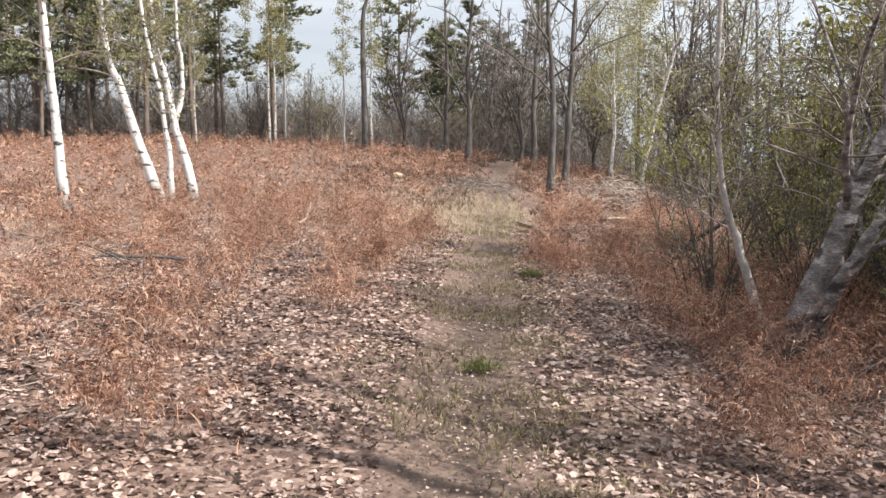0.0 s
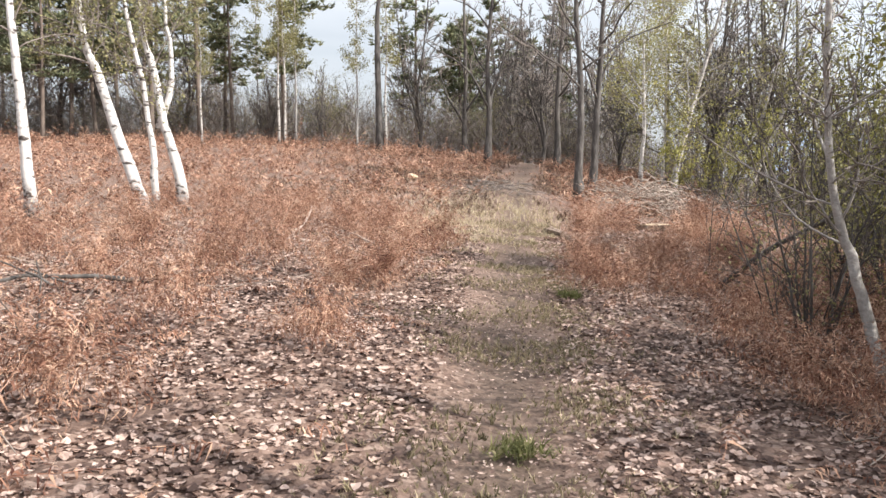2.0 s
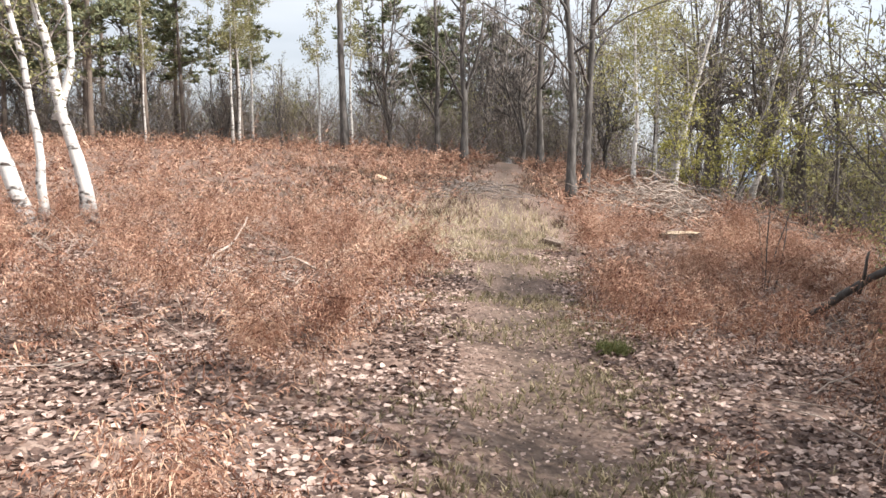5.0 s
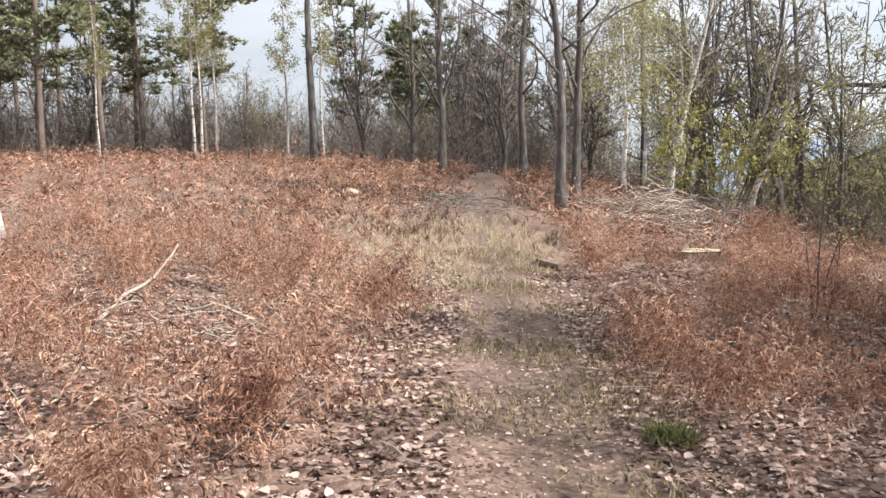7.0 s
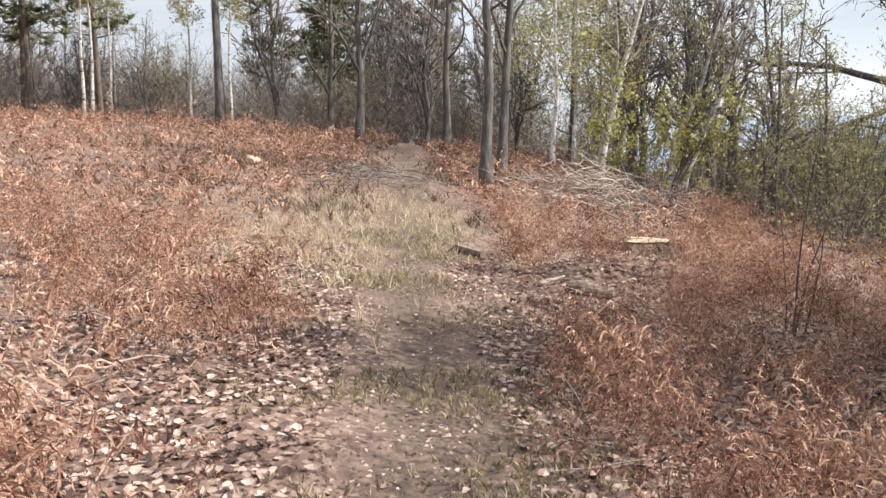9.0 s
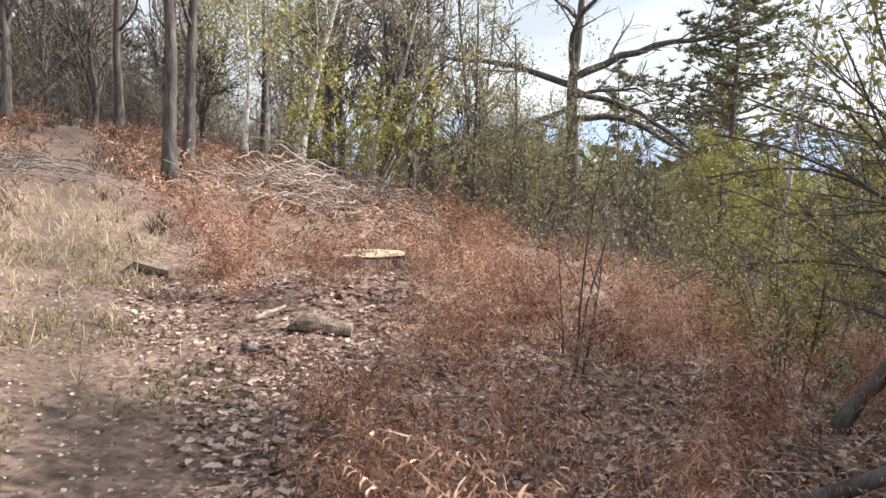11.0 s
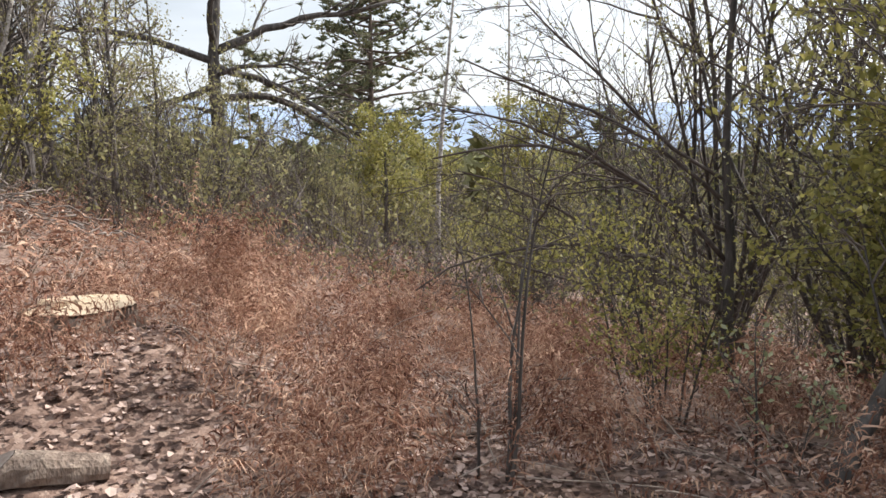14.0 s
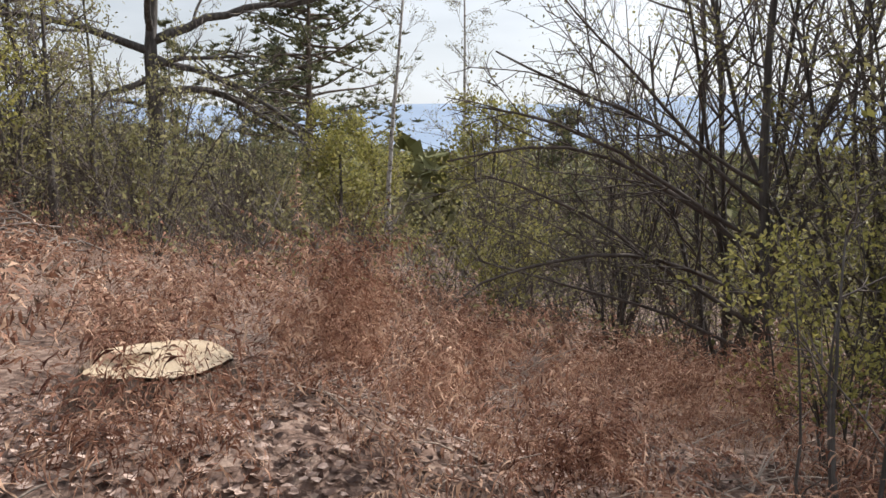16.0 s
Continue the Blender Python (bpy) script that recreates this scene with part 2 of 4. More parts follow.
def tube(geo, pts, radii, sides, tip=True):
    pts, radii = np.asarray(pts, float), np.asarray(radii, float)
    n = len(pts)
    tan = np.gradient(pts, axis=0)
    tan /= np.linalg.norm(tan, axis=1)[:, None] + 1e-9
    ref = np.array([0.31, 0.95, 0.05]) if abs(tan[0][2]) > 0.6 else np.array([0.05, 0.1, 1.0])
    u = np.cross(tan, ref)
    u /= np.linalg.norm(u, axis=1)[:, None] + 1e-9
    w = np.cross(tan, u)
    a = np.linspace(0, 2 * math.pi, sides, endpoint=False)
    v = pts[:, None] + radii[:, None, None] * (np.cos(a)[None, :, None] * u[:, None] + np.sin(a)[None, :, None] * w[:, None])
    i, j = np.meshgrid(np.arange(n - 1), np.arange(sides), indexing="ij")
    k = (j + 1) % sides
    quads = np.stack([i * sides + j, i * sides + k, (i + 1) * sides + k, (i + 1) * sides + j], -1).reshape(-1, 4)
    caps = [np.arange(sides)[::-1][None], (np.arange(sides) + (n - 1) * sides)[None]] if tip else []
    geo.add(v, quads, *caps)


def spline(points, n):
    """A smooth line through a few given points."""
    p = np.asarray(points, float)
    p = np.vstack([2 * p[0] - p[1], p, 2 * p[-1] - p[-2]])
    out = []
    for s in np.linspace(0, len(p) - 3 - 1e-6, n):
        i, t = int(s), s - int(s)
        a, b, c, d = p[i:i + 4]
        out.append(0.5 * (2 * b + (c - a) * t + (2 * a - 5 * b + 4 * c - d) * t * t + (3 * b - a - 3 * c + d) * t ** 3))
    return np.array(out)


def wander(rng, p, d, length, n, wob, up):
    """A line that wanders from p along d, bending up (or down) as it goes."""
    d = np.asarray(d, float) / np.linalg.norm(d)
    pts = [np.asarray(p, float)]
    for _ in range(n):
        d = d + rng.normal(0, wob, 3) + np.array([0, 0, up])
        d /= np.linalg.norm(d)
        pts.append(pts[-1] + d * length / n)
    return np.array(pts)


def side_way(rng, along, angle, az=None):
    """A direction at an angle from the line along."""
    along = along / np.linalg.norm(along)
    ref = np.array([1.0, 0, 0]) if abs(along[2]) > 0.8 else np.array([0, 0, 1.0])
    u = np.cross(along, ref)
    u /= np.linalg.norm(u)
    w = np.cross(along, u)
    az = rng.uniform(0, 2 * math.pi) if az is None else az
    return along * math.cos(angle) + (u * math.cos(az) + w * math.sin(az)) * math.sin(angle)


def leaf_cloud(geo, rng, at, count, size, spread):
    """Small folded leaves scattered round the given points."""
    at = np.repeat(np.asarray(at), count, axis=0)
    n = len(at)
    if not n:
        return
    c = at + rng.normal(0, spread, (n, 3))
    a = rng.normal(0, 1, (n, 3))
    a /= np.linalg.norm(a, axis=1)[:, None]
    b = np.cross(a, rng.normal(0, 1, (n, 3)))
    b /= np.linalg.norm(b, axis=1)[:, None]
    s = (size * rng.uniform(0.6, 1.3, n))[:, None]
    v = np.stack([c - a * s, c + b * s * 0.5, c + a * s, c - b * s * 0.5], 1)
    geo.add(v, np.arange(4 * n).reshape(-1, 4))


def cone(geo, p, q, r):
    """A fine twig that ends in a point."""
    p, q = np.asarray(p, float), np.asarray(q, float)
    d = q - p
    u = np.cross(d, (0.3, 0.2, 0.9))
    u *= r / (np.linalg.norm(u) + 1e-9)
    w = np.cross(d, u)
    w *= r / (np.linalg.norm(w) + 1e-9)
    geo.add([p + u, p - u * 0.5 + w * 0.87, p - u * 0.5 - w * 0.87, q], [(0, 1, 3), (1, 2, 3), (2, 0, 3)])


def part(name, mesh, mat, parent, label="", kind=""):
    ob = new(name, mesh)
    if kind:
        ob["kind"] = kind
    mesh.materials.append(mat)
    ob.parent = parent
    if label:
        ob["label"] = label
    return ob


def ground(x, y):
    """The height of the ground: a heath that rises ahead and to the west, and falls to a valley in the east."""
    x, y = np.asarray(x, float), np.asarray(y, float)
    p = np.interp(y, [-60, 2, 6, 10, 14, 18, 21, 25, 29, 34, 40, 46, 70, 120], [-0.5, -0.24, -0.19, -0.11, -0.02, 0.03, 0.14, 0.5, 0.95, 1.4, 1.95, 2.2, 2.4, 2.0])
    p = (p + np.interp(y - 1.5, [-60, 2, 6, 10, 14, 18, 21, 25, 29, 34, 40, 46, 70, 120], [-0.5, -0.24, -0.19, -0.11, -0.02, 0.03, 0.14, 0.5, 0.95, 1.4, 1.95, 2.2, 2.4, 2.0])) / 2 + 0.02
    left = 0.085 * 9 * np.tanh(np.maximum(-x, 0) / 9)
    drop = 0.09 * np.maximum(x, 0) + 0.14 * np.log1p(np.exp(np.clip((x - 6.2) * 1.6, -30, 30))) / 1.6
    drop = np.where(x > 24, 0.09 * x + 0.14 * (x - 6.2), drop)
    drop = 17 * np.tanh(drop / 17)
    bump = 0.05 * np.sin(0.9 * x + 0.4 * y) * np.sin(0.7 * y - 0.3 * x + 1) + 0.02 * np.sin(2.7 * x + 1.1 * y) * np.sin(2.3 * y - 0.8 * x)
    bump = bump + 0.5 * np.exp(-((x - 4.1) / 1.3) ** 2 - ((y - 19.55) / 1.15) ** 2)
    return p + left - drop + bump


def gz(x, y):
    return float(ground(x, y))


def path_x(y):
    return -0.1 + 0.045 * y + 0.0008 * y * y


# ---- the ground ----
def ground_sheet():
    fine = lambda lo, hi, s: np.arange(lo, hi, s)
    xs = np.concatenate([-np.geomspace(2500, 34, 14), fine(-32, -8, 1.0), fine(-8, 9, 0.16), fine(9, 34, 0.8), np.geomspace(35, 2500, 24)])
    ys = np.concatenate([-np.geomspace(2500, 12, 12), fine(-10, 2, 1.0), fine(2, 26, 0.16), fine(26, 60, 0.8), np.geomspace(61, 2500, 22)])
    X, Y = np.meshgrid(xs, ys)
    Z = ground(X, Y)
    r = np.random.default_rng(3)
    near = (np.abs(X) < 12) & (Y > 0) & (Y < 28)
    Z = Z + near * r.normal(0, 0.012, Z.shape)
    off = X - path_x(Y)
    Z -= 0.05 * np.exp(-(off / 0.4) ** 2) * near
    nx, ny = len(xs), len(ys)
    i, j = np.meshgrid(np.arange(ny - 1), np.arange(nx - 1), indexing="ij")
    q = np.stack([i * nx + j, i * nx + j + 1, (i + 1) * nx + j + 1, (i + 1) * nx + j], -1).reshape(-1, 4)
    g = Geo()
    g.add(np.stack([X, Y, Z], -1), q)
    ob = new("ground", g.mesh("ground"))
    ob.data.materials.append(M_GROUND)
    tagged(ob, "leaf-strewn brown heath ground with a worn dirt path", "ground", kind="structure")


ground_sheet()


def hills():
    """The ridge across the valley, blue because distance haze is put into its colour."""
    a = np.radians(np.linspace(20, 150, 120))
    g = Geo()
    rows = []
    for dist, top in ((900, -10), (1500, 22), (2100, 66), (2700, 108), (3000, 70)):
        h = top + 0.16 * abs(top) * (np.sin(a * 7 + dist) + 0.5 * np.sin(a * 17 + dist * 2)) if top > 0 else np.full_like(a, -16.0)
        rows.append(np.stack([dist * np.sin(a), dist * np.cos(a), h], -1))
    n = len(a)
    i, j = np.meshgrid(np.arange(len(rows) - 1), np.arange(n - 1), indexing="ij")
    g.add(np.concatenate(rows), np.stack([i * n + j, i * n + j + 1, (i + 1) * n + j + 1, (i + 1) * n + j], -1).reshape(-1, 4))
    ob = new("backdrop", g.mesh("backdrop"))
    ob.data.materials.append(M_HAZED_HILL)
    tagged(ob, "wooded hills across the valley with blue haze painted into their colour", "hills", kind="structure")


hills()


# ---- trees ----
def build_tree(name, seed, spine, r0, r1, bark, limbs, leaf=None, label="", category="tree", group="", stems=(), at=(0, 0), sink=0.1, limb_mat=None, twig_mat=None, split=True, main=()):
    """A tree at a place of the plan. limbs: dict of how it branches. main: great limbs (height share, way, length, thickness, bend) in place of random ones. stems: further trunks (spine, r0, r1) from the same foot."""
    rng = np.random.default_rng(seed)
    root = new(name)
    root.location = (at[0], at[1], gz(*at))
    tagged(root, label, category, group)
    L = dict(n=12, start=0.35, angle=(35, 70), length=2.5, shape=0.6, wob=0.14, up=0.04, n2=6, n3=4, len2=0.45, len3=0.5, rad=0.35, seg=7, ang2=45, flat=0.0, leaves=2, leaf_size=0.03, spread=0.06, twig_r=0.006)
    L.update(limbs)
    gb, gt, gl = Geo(), Geo(), Geo()
    for spine_i, ra, rb in [(spine, r0, r1), *stems]:
        gk = Geo()
        line = spline(spine, 22) if spine_i is spine else spline(spine_i, 22)
        line[:, :2] += np.cumsum(rng.normal(0, 0.012, (22, 2)), axis=0) * (np.arange(22) > 1)[:, None]
        line[0, 2] -= sink
        t = np.linspace(0, 1, 22)
        rad = ra + (rb - ra) * t ** 0.8
        rad[:3] *= [1.5, 1.2, 1.05]
        rad *= 1 + rng.normal(0, 0.04, 22)
        tube(gk, line, rad, 10)
        part("trunk", gk.mesh("trunk"), bark, root)
        length = np.linalg.norm(np.diff(line, axis=0), axis=1).sum()
        n1 = L["n"] + len(main)
        for i in range(n1):
            s = L["start"] + (1 - L["start"]) * (i + rng.uniform(0, 0.9)) / n1
            s = min(s, 0.985)
            k = s * 21
            a = int(k)
            p = line[a] + (line[a + 1] - line[a]) * (k - a)
            along = line[a + 1] - line[a]
            way = side_way(rng, along, radians(rng.uniform(*L["angle"])), i * 2.4 + rng.uniform(-0.6, 0.6))
            way[2] *= 1 - L["flat"]
            ln = L["length"] * (1 - L["shape"] * (s - L["start"]) / (1 - L["start"] + 1e-6)) * rng.uniform(0.6, 1.25)
            rl = max(np.interp(s, t, rad) * L["rad"] * rng.uniform(0.7, 1.2), 0.008)
            taper = np.linspace(1, 0.22, L["seg"] + 1) ** 0.8
            bend = L["up"]
            if i < len(main):
                s, way, ln, rl, bend = main[i]
                p = np.array([np.interp(s, t, line[:, q]) for q in range(3)])
            b = wander(rng, p, way, ln, L["seg"], L["wob"], bend)
            own = Geo() if split else gb
            tube(own, b, rl * taper, 6 if rl > 0.025 else 4, split)
            if split:
                part("limb", own.mesh("limb"), limb_mat or bark, root)
            ends = []
            for _ in range(L["n2"]):
                q = rng.uniform(0.2, 1.0) * L["seg"]
                c = min(int(q), L["seg"] - 1)
                p2 = b[c] + (b[c + 1] - b[c]) * (q - c)
                w2 = side_way(rng, b[c + 1] - b[c], radians(rng.normal(L["ang2"], 12)))
                l2 = ln * L["len2"] * rng.uniform(0.5, 1.2) * (1.15 - 0.6 * q / L["seg"])
                b2 = wander(rng, p2, w2, l2, 4, L["wob"] * 1.1, L["up"])
                r2 = max(rl * 0.4 * (1 - 0.5 * q / L["seg"]), L["twig_r"] * 1.4)
                tube(gb if r2 > 0.02 else gt, b2, np.linspace(r2, L["twig_r"], 5), 4, False)
                for _ in range(L["n3"]):
                    q3 = rng.uniform(0.25, 1.0) * 4
                    c3 = min(int(q3), 3)
                    p3 = b2[c3] + (b2[c3 + 1] - b2[c3]) * (q3 - c3)
                    w3 = side_way(rng, b2[c3 + 1] - b2[c3], radians(rng.normal(40, 12)))
                    b3 = wander(rng, p3, w3, l2 * L["len3"] * rng.uniform(0.5, 1.3), 3, 0.16, L["up"])
                    if split:
                        tube(gt, b3[:3], np.full(3, L["twig_r"]), 3, False)
                        cone(gt, b3[2], b3[3], L["twig_r"])
                    else:
                        cone(gt, b3[0], b3[3], L["twig_r"] * 1.2)
                    ends.extend(b3[1:])
            if leaf is not None and ends:
                leaf_cloud(gl, rng, ends, L["leaves"], L["leaf_size"], L["spread"])
    if gb.n:
        part("branch_mass", gb.mesh("branch_mass"), limb_mat or bark, root, kind="stuff")
    if gt.n:
        part("twig_mass", gt.mesh("twig_mass"), twig_mat or M_TWIG, root, kind="stuff")
    if gl.n:
        part("crown", gl.mesh("crown", False), leaf, root, kind="stuff")
    return root


def build_pine(name, seed, height, r0, start, spread, label, at=(0, 0), dense=1.0, group=""):
    """A pine or fir: a straight trunk, spreading whorls, and tufts of needles."""
    rng = np.random.default_rng(seed)
    root = new(name)
    root.location = (at[0], at[1], gz(*at))
    tagged(root, label, "pine tree", group)
    gk, gb, gl = Geo(), Geo(), Geo()
    line = spline([(0, 0, -0.2), (rng.normal(0, 0.15), rng.normal(0, 0.15), height * 0.5), (rng.normal(0, 0.3), rng.normal(0, 0.3), height)], 16)
    rad = np.linspace(r0, 0.03, 16)
    tube(gk, line, rad, 9)
    part("trunk", gk.mesh("trunk"), M_PINE, root)
    n = int(34 * dense)
    tufts = []
    for i in range(n):
        s = start + (1 - start) * (i + rng.uniform(0, 0.8)) / n
        k = min(s, 0.99) * 15
        a = int(k)
        p = line[a] + (line[a + 1] - line[a]) * (k - a)
        f = (s - start) / (1 - start)
        ln = spread * (0.35 + 1.2 * f * (1 - f) * 2.0 + 0.4 * (1 - f)) * rng.uniform(0.5, 1.2) * (1 - f * 0.55)
        az = rng.uniform(0, 6.283)
        b = wander(rng, p, (math.cos(az), math.sin(az), rng.uniform(-0.15, 0.35)), ln, 6, 0.12, 0.05)
        tube(gb, b, np.linspace(0.05, 0.012, 7) * r0 / 0.2, 4, False)
        for q in range(2, 7):
            for _ in range(3):
                e = b[q] + rng.normal(0, 0.22, 3) * (1, 1, 0.5) * (ln / 2)
                tufts.append(e)
    tufts = np.array(tufts)
    m = 9
    c = np.repeat(tufts, m, axis=0)
    d = rng.normal(0, 1, (len(c), 3))
    d[:, 2] = np.abs(d[:, 2]) * 0.7 + 0.1
    d /= np.linalg.norm(d, axis=1)[:, None]
    sd = np.cross(d, rng.normal(0, 1, (len(c), 3)))
    sd /= np.linalg.norm(sd, axis=1)[:, None]
    ln = rng.uniform(0.2, 0.45, len(c))[:, None]
    v = np.stack([c + sd * 0.06, c - sd * 0.06, c + d * ln], 1)
    gl.add(v, np.arange(3 * len(c)).reshape(-1, 3))
    for _ in range(int(14 * dense)):
        k = rng.uniform(0.12, start + 0.1) * 15
        p = line[int(k)]
        az = rng.uniform(0, 6.283)
        b = wander(rng, p, (math.cos(az), math.sin(az), rng.uniform(-0.3, 0.2)), spread * rng.uniform(0.3, 0.7), 4, 0.15, -0.02)
        tube(gb, b, np.linspace(0.025, 0.006, 5), 3, False)
        for q in (1, 2, 3):
            cone(gb, b[q], b[q] + rng.normal(0, 0.35, 3), 0.01)
    part("branch_mass", gb.mesh("branch_mass"), M_PINE, root, kind="stuff")
    part("crown", gl.mesh("crown", False), M_NEEDLE, root, kind="stuff")
    return root


def sky_gap(x, y):
    return -0.235 < x / y < -0.085


def put(proto, x, y, turn=0.0, scale=1.0, lean=0.0):
    m = pose(x, y, gz(x, y), lean, 0, turn) @ Matrix.Diagonal((scale, scale, scale, 1))
    return copy_thing(proto, m)


# -- the white birches on the heath
BIRCH_LIMBS = dict(n=16, start=0.5, angle=(25, 60), length=1.6, up=0.0, n2=5, n3=4, rad=0.28, wob=0.1, leaves=2, leaf_size=0.035, spread=0.08)
build_tree("birch", 11, [(0, 0, 0), (-0.12, 0, 1.2), (-0.22, 0, 2.8), (-0.3, 0.1, 5), (-0.25, 0, 10)], 0.125, 0.03, M_BIRCH, BIRCH_LIMBS, M_OLIVE, "slim white birch with dark foot among dead bracken", group="birches on the heath", limb_mat=M_TWIG, at=(-7.5, 16.4))
build_tree("birch", 12, [(0, 0, 0), (-0.35, 0, 1.1), (-0.85, 0, 2.7), (-1.15, 0, 4), (-1.4, 0, 9.5)], 0.145, 0.03, M_BIRCH, BIRCH_LIMBS, M_OLIVE, "white birch with two leaning stems in the bracken", group="birches on the heath", limb_mat=M_TWIG, at=(-6.0, 17.7),
           stems=[([(0.12, 0.1, 0), (0.13, 0.1, 0.8), (0.1, 0.1, 1.5), (0.0, 0, 2.4), (-0.35, 0, 4.5), (-0.6, 0, 8)], 0.085, 0.025)])
build_tree("birch", 13, [(0, 0, 0), (-0.2, 0, 1.0), (-0.47, 0, 1.95), (-0.75, 0, 3.2), (-0.97, 0, 4.4), (-1.3, 0, 10)], 0.135, 0.03, M_BIRCH, BIRCH_LIMBS, M_OLIVE, "white birch with crooked twin stems and sprouting twigs", group="birches on the heath", limb_mat=M_TWIG, at=(-5.9, 19.6),
           stems=[([(-0.47, 0, 1.9), (-0.25, 0, 2.6), (-0.2, 0, 3.4), (-0.22, 0, 4.6), (0.0, 0, 9)], 0.075, 0.02)])

# -- the trees beside the path on the east
build_tree("young_tree", 21, [(0, 0, 0), (-0.18, 0, 0.68), (-0.3, 0, 1.05), (-0.46, 0, 1.5), (-0.54, 0, 2.15), (-0.56, 0.05, 3.4), (-0.5, 0.1, 6.5)], 0.06, 0.02, M_ASH, dict(n=16, start=0.4, angle=(30, 65), length=1.3, n2=5, n3=4, leaves=1, leaf_size=0.02), M_OLIVE, "thin grey tree with a wavy trunk", at=(3.6, 9.05))
build_tree("old_birch", 22, [(0, 0, 0), (0.2, 0, 0.62), (0.5, 0, 1.45), (0.88, 0, 2.35), (1.5, 0, 4), (2.2, 0, 8)], 0.15, 0.04, M_GREYBIRCH, dict(n=18, start=0.35, angle=(30, 70), length=2.3, n2=6, n3=5, leaves=2, leaf_size=0.017), M_OLIVE, "old leaning birch with peeling grey and white bark", at=(3.25, 7.75),
           stems=[([(0.16, 0.15, 0), (0.38, 0.15, 0.5), (0.85, 0.15, 1.3), (1.4, 0.2, 2.4), (2.6, 0.2, 7)], 0.11, 0.03)])


def build_shrub(name, seed, at, stems, height, splay, leaf, label, leaves=1, leaf_size=0.025, r=0.014, bark=None, n=9, category="shrub", group="", split=False, fine=5):
    """Many thin stems from one stool, with fine twigs."""
    rng = np.random.default_rng(seed)
    root = new(name)
    root.location = (at[0], at[1], gz(*at))
    tagged(root, label, category, group)
    gs, gt, gl = Geo(), Geo(), Geo()
    ends = []
    for i in range(stems):
        az, off = rng.uniform(0, 6.283), rng.uniform(0.02, 0.3)
        h = height * rng.uniform(0.55, 1.1)
        p = np.array([math.cos(az) * off, math.sin(az) * off, -0.1])
        b = wander(rng, p, (math.cos(az) * splay * rng.uniform(0.2, 1.2), math.sin(az) * splay * rng.uniform(0.2, 1.2), 1), h, 9, 0.07, 0.02)
        rr = r * rng.uniform(0.6, 1.4)
        own = Geo() if split else gs
        tube(own, b, np.linspace(rr, rr * 0.3, 10), 5 if split else 4, split)
        if split:
            part("stem", own.mesh("stem"), bark or M_OAK, root)
        for _ in range(n):
            q = rng.uniform(0.2, 1.0) * 9
            c = min(int(q), 8)
            p2 = b[c] + (b[c + 1] - b[c]) * (q - c)
            b2 = wander(rng, p2, side_way(rng, b[c + 1] - b[c], radians(rng.normal(42, 12))), h * rng.uniform(0.12, 0.34), 4, 0.13, 0.03)
            tube(gt, b2, np.linspace(rr * 0.45, 0.003, 5), 3, False)
            for _ in range(fine):
                q3 = rng.uniform(0.2, 1.0) * 4
                c3 = min(int(q3), 3)
                b3 = wander(rng, b2[c3] + (b2[c3 + 1] - b2[c3]) * (q3 - c3), side_way(rng, b2[c3 + 1] - b2[c3], radians(rng.normal(42, 12))), h * rng.uniform(0.04, 0.13), 2, 0.15, 0.02)
                cone(gt, b3[0], b3[2], 0.0045 if split else 0.007)
                ends.extend(b3[1:])
    if gs.n:
        part("stem_mass", gs.mesh("stem_mass"), bark or M_OAK, root, kind="stuff")
    part("twig_mass", gt.mesh("twig_mass"), M_BRUSH, root, kind="stuff")
    if leaf is not None:
        leaf_cloud(gl, rng, ends, leaves, leaf_size, 0.05)
        part("crown", gl.mesh("crown", False), leaf, root, kind="stuff")
    return root


SHRUB = "dense bare shrub of thin stems with a few opening buds"
build_shrub("shrub", 31, (3.3, 9.9), 15, 2.3, 0.35, M_OLIVE, SHRUB, 1, 0.02, group="shrubs by the path", split=True)
build_shrub("shrub", 32, (4.9, 10.6), 22, 3.6, 0.55, M_SPRING, "shrub with yellow-green opening leaves", 2, 0.018, group="shrubs by the path", split=True)
build_shrub("shrub", 36, (5.9, 9.2), 14, 4.0, 0.5, M_OLIVE, SHRUB, 3, 0.028, group="shrubs by the path", split=True)
build_shrub("shrub", 37, (7.2, 13.2), 20, 3.4, 0.6, M_SPRING, "shrub with yellow-green opening leaves", 2, 0.03, group="shrubs by the path", split=True)
# placed mostly out of view so its dense crown casts shade on the path
build_shrub("shrub", 38, (6.0, 14.1), 26, 4.6, 0.4, M_SPRING, "tall dense shrub with small fresh leaves", 3, 0.03, group="shrubs by the path", split=True)
thicket = build_shrub("shrub", 33, (7.6, 11.4), 18, 5.2, 0.5, M_OLIVE, SHRUB, 3, 0.045, 0.022, n=9, group="thicket on the slope")
thicket_green = build_shrub("shrub", 34, (8.6, 30.5), 14, 4.6, 0.6, M_SPRING, "leafing yellow-green shrub on the slope", 4, 0.05, 0.02, n=9, group="thicket on the slope")
thicket_bare = build_shrub("shrub", 35, (8.6, 9.6), 18, 4.6, 0.45, None, "bare grey thicket shrub on the slope", r=0.022, n=9, group="thicket on the slope")
rs = np.random.default_rng(5)
for k in range(46):
    y = rs.uniform(6, 46)
    x = rs.uniform(12.5, 32) if y > 22 else rs.uniform(13, 30)
    if y < 13:
        x = rs.uniform(7.0, 18)
    pr = (thicket, thicket_green, thicket_bare, thicket, thicket_bare)[k % 5]
    put(pr, x, y, rs.uniform(0, 360), rs.uniform(0.7, 1.2))
for k in range(22):
    put((thicket_bare, thicket)[k % 2], rs.uniform(-26, 9), rs.uniform(47, 60), rs.uniform(0, 360), rs.uniform(0.5, 0.9))

